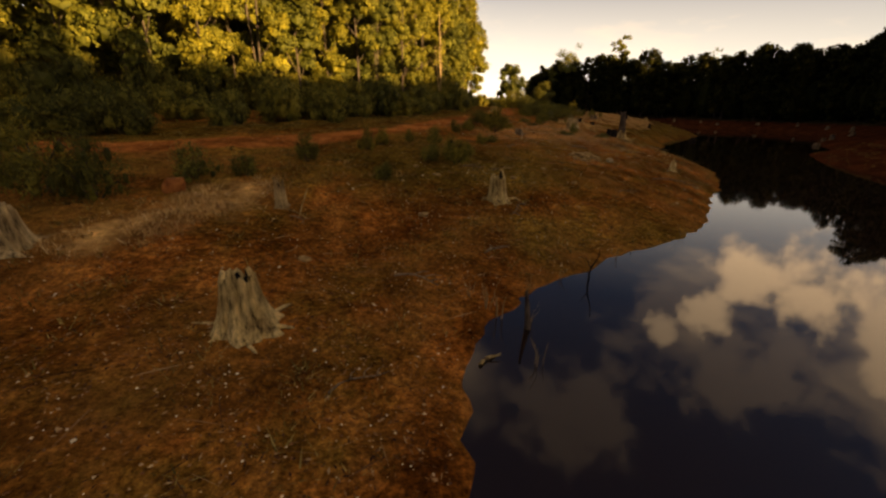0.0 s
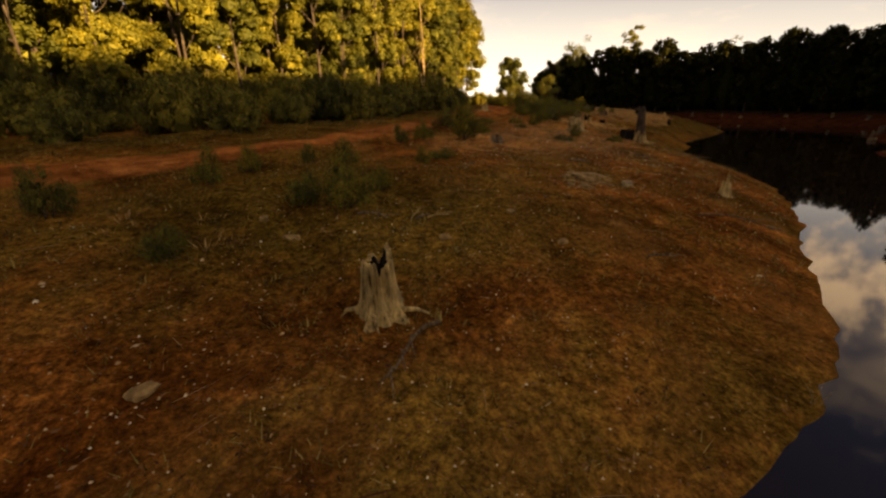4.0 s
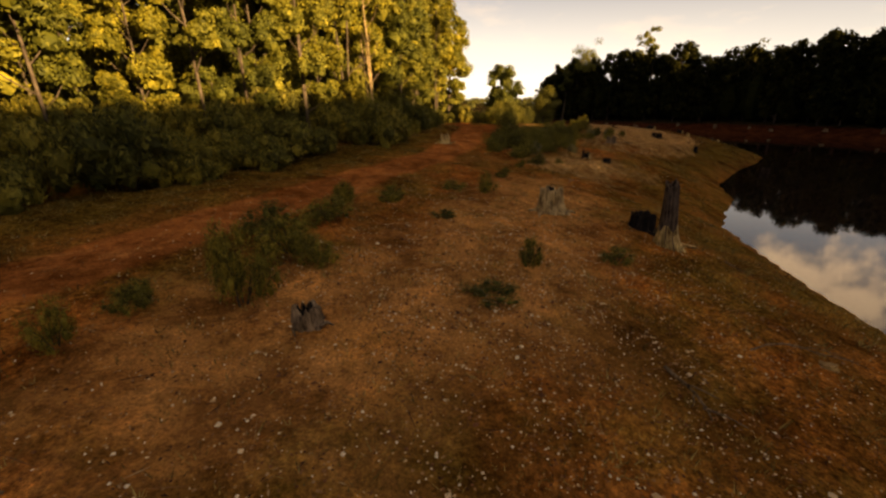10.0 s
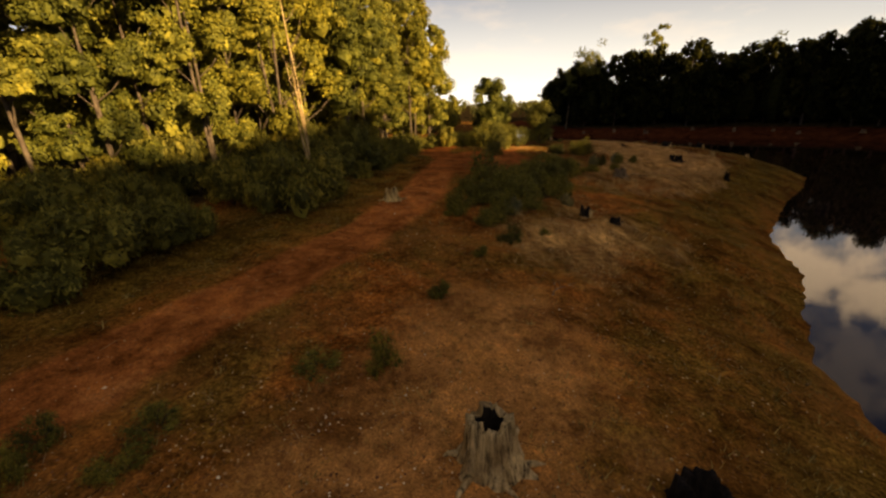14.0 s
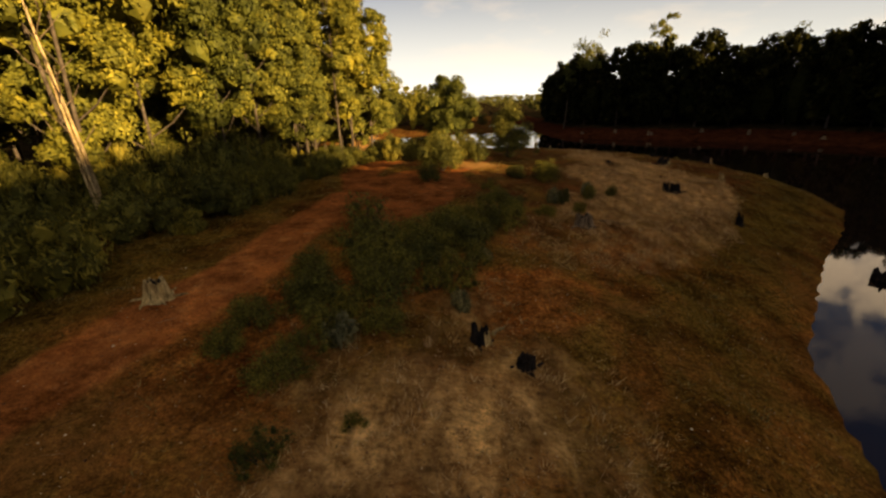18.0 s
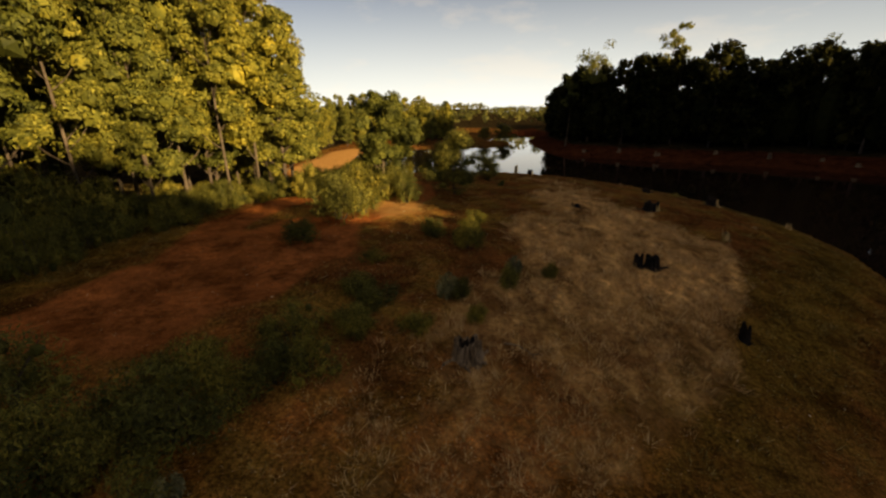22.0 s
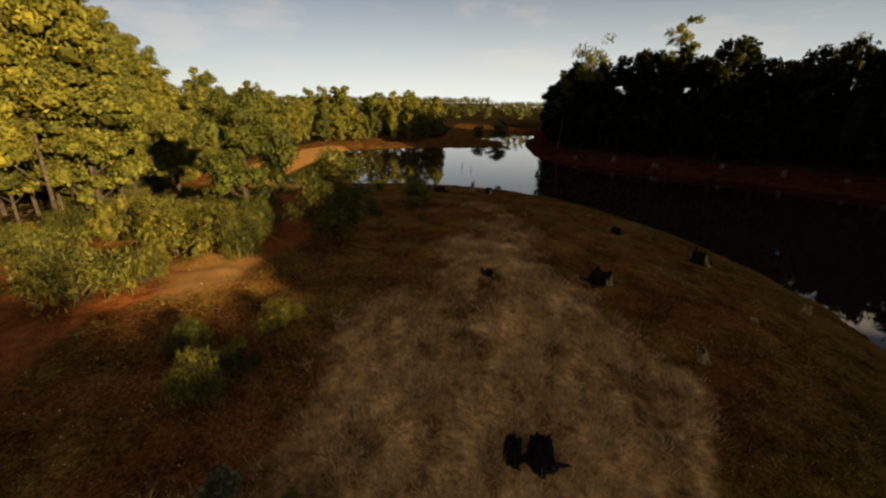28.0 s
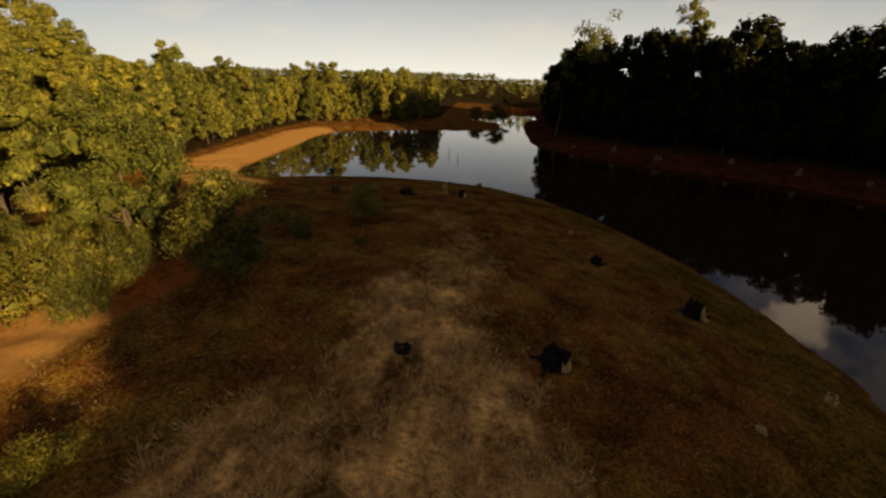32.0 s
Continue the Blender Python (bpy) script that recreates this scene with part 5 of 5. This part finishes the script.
for i, (x, y, sz) in enumerate([(5.6, 7.0, 0.14), (5.8, 6.9, 0.1), (6.0, 7.5, 0.15), (4.9, 6.6, 0.12), (4.5, 6.5, 0.15), (5.2, 6.65, 0.1), (5.3, 7.65, 0.13), (4.95, 7.8, 0.16), (5.05, 6.3, 0.1), (4.4, 6.2, 0.12), (5.95, 8.1, 0.12), (5.1, 8.2, 0.11), (5.75, 6.5, 0.08)]):
    rock(206 + i, x, y, sz, 0.55, "broken piece of tan stone on the soil", STONE, "broken stones")
rock(220, -8.7, -0.8, 0.26, 1.6, "small orange clay mound", CLAY, "")
for i, (x, y, sz) in enumerate([(0.8, 2.6, 0.14), (-2.6, 3.0, 0.12), (-1.9, 2.4, 0.16), (2.3, 4.0, 0.13), (8.7, 9.9, 0.10), (3.1, 2.8, 0.12), (9.8, 5.6, 0.15), (-4.8, -3.8, 0.12), (-2.4, -1.0, 0.14), (0.6, 13.4, 0.14), (12.6, 13.0, 0.16), (41.0, 62.0, 0.2), (38.5, 80.0, 0.2)]):
    rock(230 + i, x, y, sz, 0.6, "small pale stone on the red soil", STONE, "loose stones")


# Small stuff that nobody could count: pebbles, leaf litter, dry grass
def walkway(r2, n0):
    """Places strewn over the shore, densest near its start."""
    y = -11 + 80 * r2.uniform(size=n0) ** 1.45
    mid = np.interp(y, [-11, 0, 12, 25, 45, 69], [-5, 0, 6, 11, 20, 27])
    x = mid + r2.normal(size=n0) * np.interp(y, [-11, 20, 64], [4.5, 6.5, 8])
    s_, _ = lake_distance(x, y)
    lumpy = 0.5 + 0.5 * np.sin(x * 0.8 + 2 * np.sin(y * 0.5)) * np.sin(y * 0.7 + np.sin(x * 0.6))
    ok = (s_ > 0.12) & (r2.uniform(size=n0) < 0.35 + 0.65 * lumpy)
    return x[ok], y[ok], ground_z(x[ok], y[ok])


def pebble_mesh():
    r2 = np.random.default_rng(3)
    x, y, z = walkway(r2, 46000)
    gx, gy = 7.0 + r2.normal(size=15000) * 3.2, 14.0 + r2.normal(size=15000) * 4.0
    on = lake_distance(gx, gy)[0] > 0.3
    x, y = np.concatenate([x, gx[on]]), np.concatenate([y, gy[on]])
    z = ground_z(x, y)
    sz = r2.uniform(0.007, 0.021, len(x)) * np.where(r2.uniform(size=len(x)) > 0.965, 2.0, 1.0)
    sz[-int(on.sum()):] *= 1.3
    base = np.array([(1, 0, 0), (0, 1, 0), (-1, 0, 0), (0, -1, 0), (0, 0, 0.8)], float)
    tri = np.array([(0, 1, 4), (1, 2, 4), (2, 3, 4), (3, 0, 4)])
    an = r2.uniform(0, 6.28, len(x))
    rot = np.stack([np.stack([np.cos(an), -np.sin(an), 0 * an], 1), np.stack([np.sin(an), np.cos(an), 0 * an], 1), np.stack([0 * an, 0 * an, 1 + 0 * an], 1)], 1)
    jit = base[None] * r2.uniform(0.5, 1.4, (len(x), 5, 3))
    v = np.einsum("nij,nkj->nki", rot, jit) * sz[:, None, None] + np.stack([x, y, z], 1)[:, None]
    f = (np.arange(len(x)) * 5)[:, None, None] + tri[None]
    return mesh_of("pebbles", v.reshape(-1, 3).tolist(), f.reshape(-1, 3).tolist(), False)


def litter_mesh():
    """Fallen gum leaves and strips of bark, lying flat or curled, and thin sticks."""
    r2 = np.random.default_rng(4)
    x, y, z = walkway(r2, 52000)
    nn = len(x)
    an, stick = r2.uniform(0, 6.28, nn), r2.uniform(size=nn) > 0.93
    ln = np.where(stick, r2.uniform(0.08, 0.38, nn), r2.uniform(0.018, 0.05, nn))[:, None]
    wd = np.where(stick, r2.uniform(0.003, 0.007, nn), r2.uniform(0.006, 0.014, nn))[:, None]
    d, q = np.stack([np.cos(an), np.sin(an), r2.normal(size=nn) * 0.25 * ~stick], 1), np.stack([-np.sin(an), np.cos(an), r2.normal(size=nn) * 0.3], 1)
    c = np.stack([x, y, z + np.where(stick, 0.02, 0.012)], 1)
    v = np.stack([c - d * ln, c + q * wd + np.array([0, 0, 0.006]), c + d * ln, c - q * wd], 1)
    return mesh_of("leaf_litter", v.reshape(-1, 3).tolist(), np.arange(nn * 4).reshape(-1, 4).tolist(), False)


def island_mix(name, stops, rough=0.9):
    m, n, l, b = material(name, rough, 0.2)
    r = ramp_node(n, l, n.new("ShaderNodeNewGeometry").outputs["Random Per Island"], stops)
    l.new(r.outputs[0], b.inputs["Base Color"])
    return m


PEBBLE = island_mix("pebbles", [(0.0, (0.07, 0.028, 0.012)), (0.4, (0.22, 0.09, 0.035)), (0.65, (0.46, 0.26, 0.11)), (0.82, (0.70, 0.50, 0.26)), (1.0, (0.95, 0.82, 0.56))])
LITTER = island_mix("leaf_litter", [(0.0, (0.035, 0.014, 0.006)), (0.4, (0.10, 0.042, 0.014)), (0.75, (0.26, 0.13, 0.05)), (1.0, (0.50, 0.34, 0.17))])
tagged(part("leaf_litter", litter_mesh(), LITTER), "dry brown gum leaves and twigs strewn on soil", "leaf litter", kind="stuff")
tagged(part("pebbles", pebble_mesh(), PEBBLE), "pale and rusty pebbles scattered on red soil", "pebbles", kind="stuff")


def grass_mesh(name, seed, count, box, chance, tall, blades, spread):
    """Tufts of thin bent blades where the plan says they grow."""
    r2 = np.random.default_rng(seed)
    x, y = r2.uniform(box[0], box[1], count), r2.uniform(box[2], box[3], count)
    s_, _ = lake_distance(x, y)
    u = x * 0.97 - y * 0.25
    patchy = np.clip(0.5 + 0.5 * np.sin(u * 1.4 + 2.2 * np.sin(y * 0.55 + 0.4 * x)) * np.sin(y * 0.8 + 1.9 * np.sin(u * 0.9)) + 0.3 * np.sin(u * 3.7 + 2.0 * np.sin(y * 1.7)), 0, 1)
    ok = (r2.uniform(size=count) < chance(x, y) * np.clip(1.9 * patchy - 0.45, 0.05, 1.2)) & (s_ > 0.3) & (on_track(x, y) < 0.3)
    x, y = x[ok], y[ok]
    z = ground_z(x, y)
    c = np.repeat(np.stack([x, y, z], 1), blades, 0)
    nn = len(c)
    size = np.repeat(r2.uniform(0.5, 1.4, len(x)), blades)[:, None]
    an = r2.uniform(0, 6.28, nn)
    out = np.stack([np.cos(an), np.sin(an), 0 * an], 1)
    wide = np.stack([-np.sin(an), np.cos(an), 0 * an], 1) * r2.uniform(0.004, 0.010, (nn, 1)) * size
    p0 = c + out * spread * r2.uniform(0, 1, (nn, 1)) - np.array([0, 0, 0.02])
    p1 = p0 + (out * r2.uniform(0.2, 1.6, (nn, 1)) + np.array([0, 0, 1])) * tall * r2.uniform(0.4, 1.1, (nn, 1)) * size
    v = np.stack([p0 - wide, p0 + wide, p1], 1).reshape(-1, 3)
    return mesh_of(name, v.tolist(), np.arange(nn * 3).reshape(-1, 3).tolist(), False)


STRAW = island_mix("straw", [(0.0, (0.18, 0.08, 0.024)), (0.5, (0.62, 0.375, 0.14)), (1.0, (0.88, 0.63, 0.30))])
TURF = island_mix("turf", [(0.0, (0.05, 0.040, 0.010)), (0.5, (0.17, 0.125, 0.03)), (1.0, (0.46, 0.34, 0.11))])
tagged(part("dry_grass", grass_mesh("dry_grass", 8, 42000, (19, 40, 40, 80), dry_grass, 0.22, 13, 0.2), STRAW), "matted straw-coloured dry grass", "grass", kind="stuff")
tagged(part("dry_grass", grass_mesh("dry_grass", 18, 12000, (10, 25, 24, 46), dry_grass, 0.16, 12, 0.14), STRAW), "tufts of pale dry grass beside shrubs", "grass", kind="stuff")
tagged(part("dry_grass", grass_mesh("dry_grass", 28, 7000, (-12, -3, -6, 3), dry_grass, 0.15, 12, 0.12), STRAW), "patch of pale dry grass by a stump", "grass", kind="stuff")
tagged(part("grass", grass_mesh("grass", 9, 150000, (-13, 48, -9, 84), lambda x, y: (np.interp(y, [-10, 0, 12, 25, 45, 60], [0.22, 0.5, 0.5, 0.38, 0.42, 0.46]) + 0.45 * green_moss(x, y)) * (1 - dry_grass(x, y)), 0.12, 8, 0.16), TURF), "short olive grass on bare soil", "grass", kind="stuff")
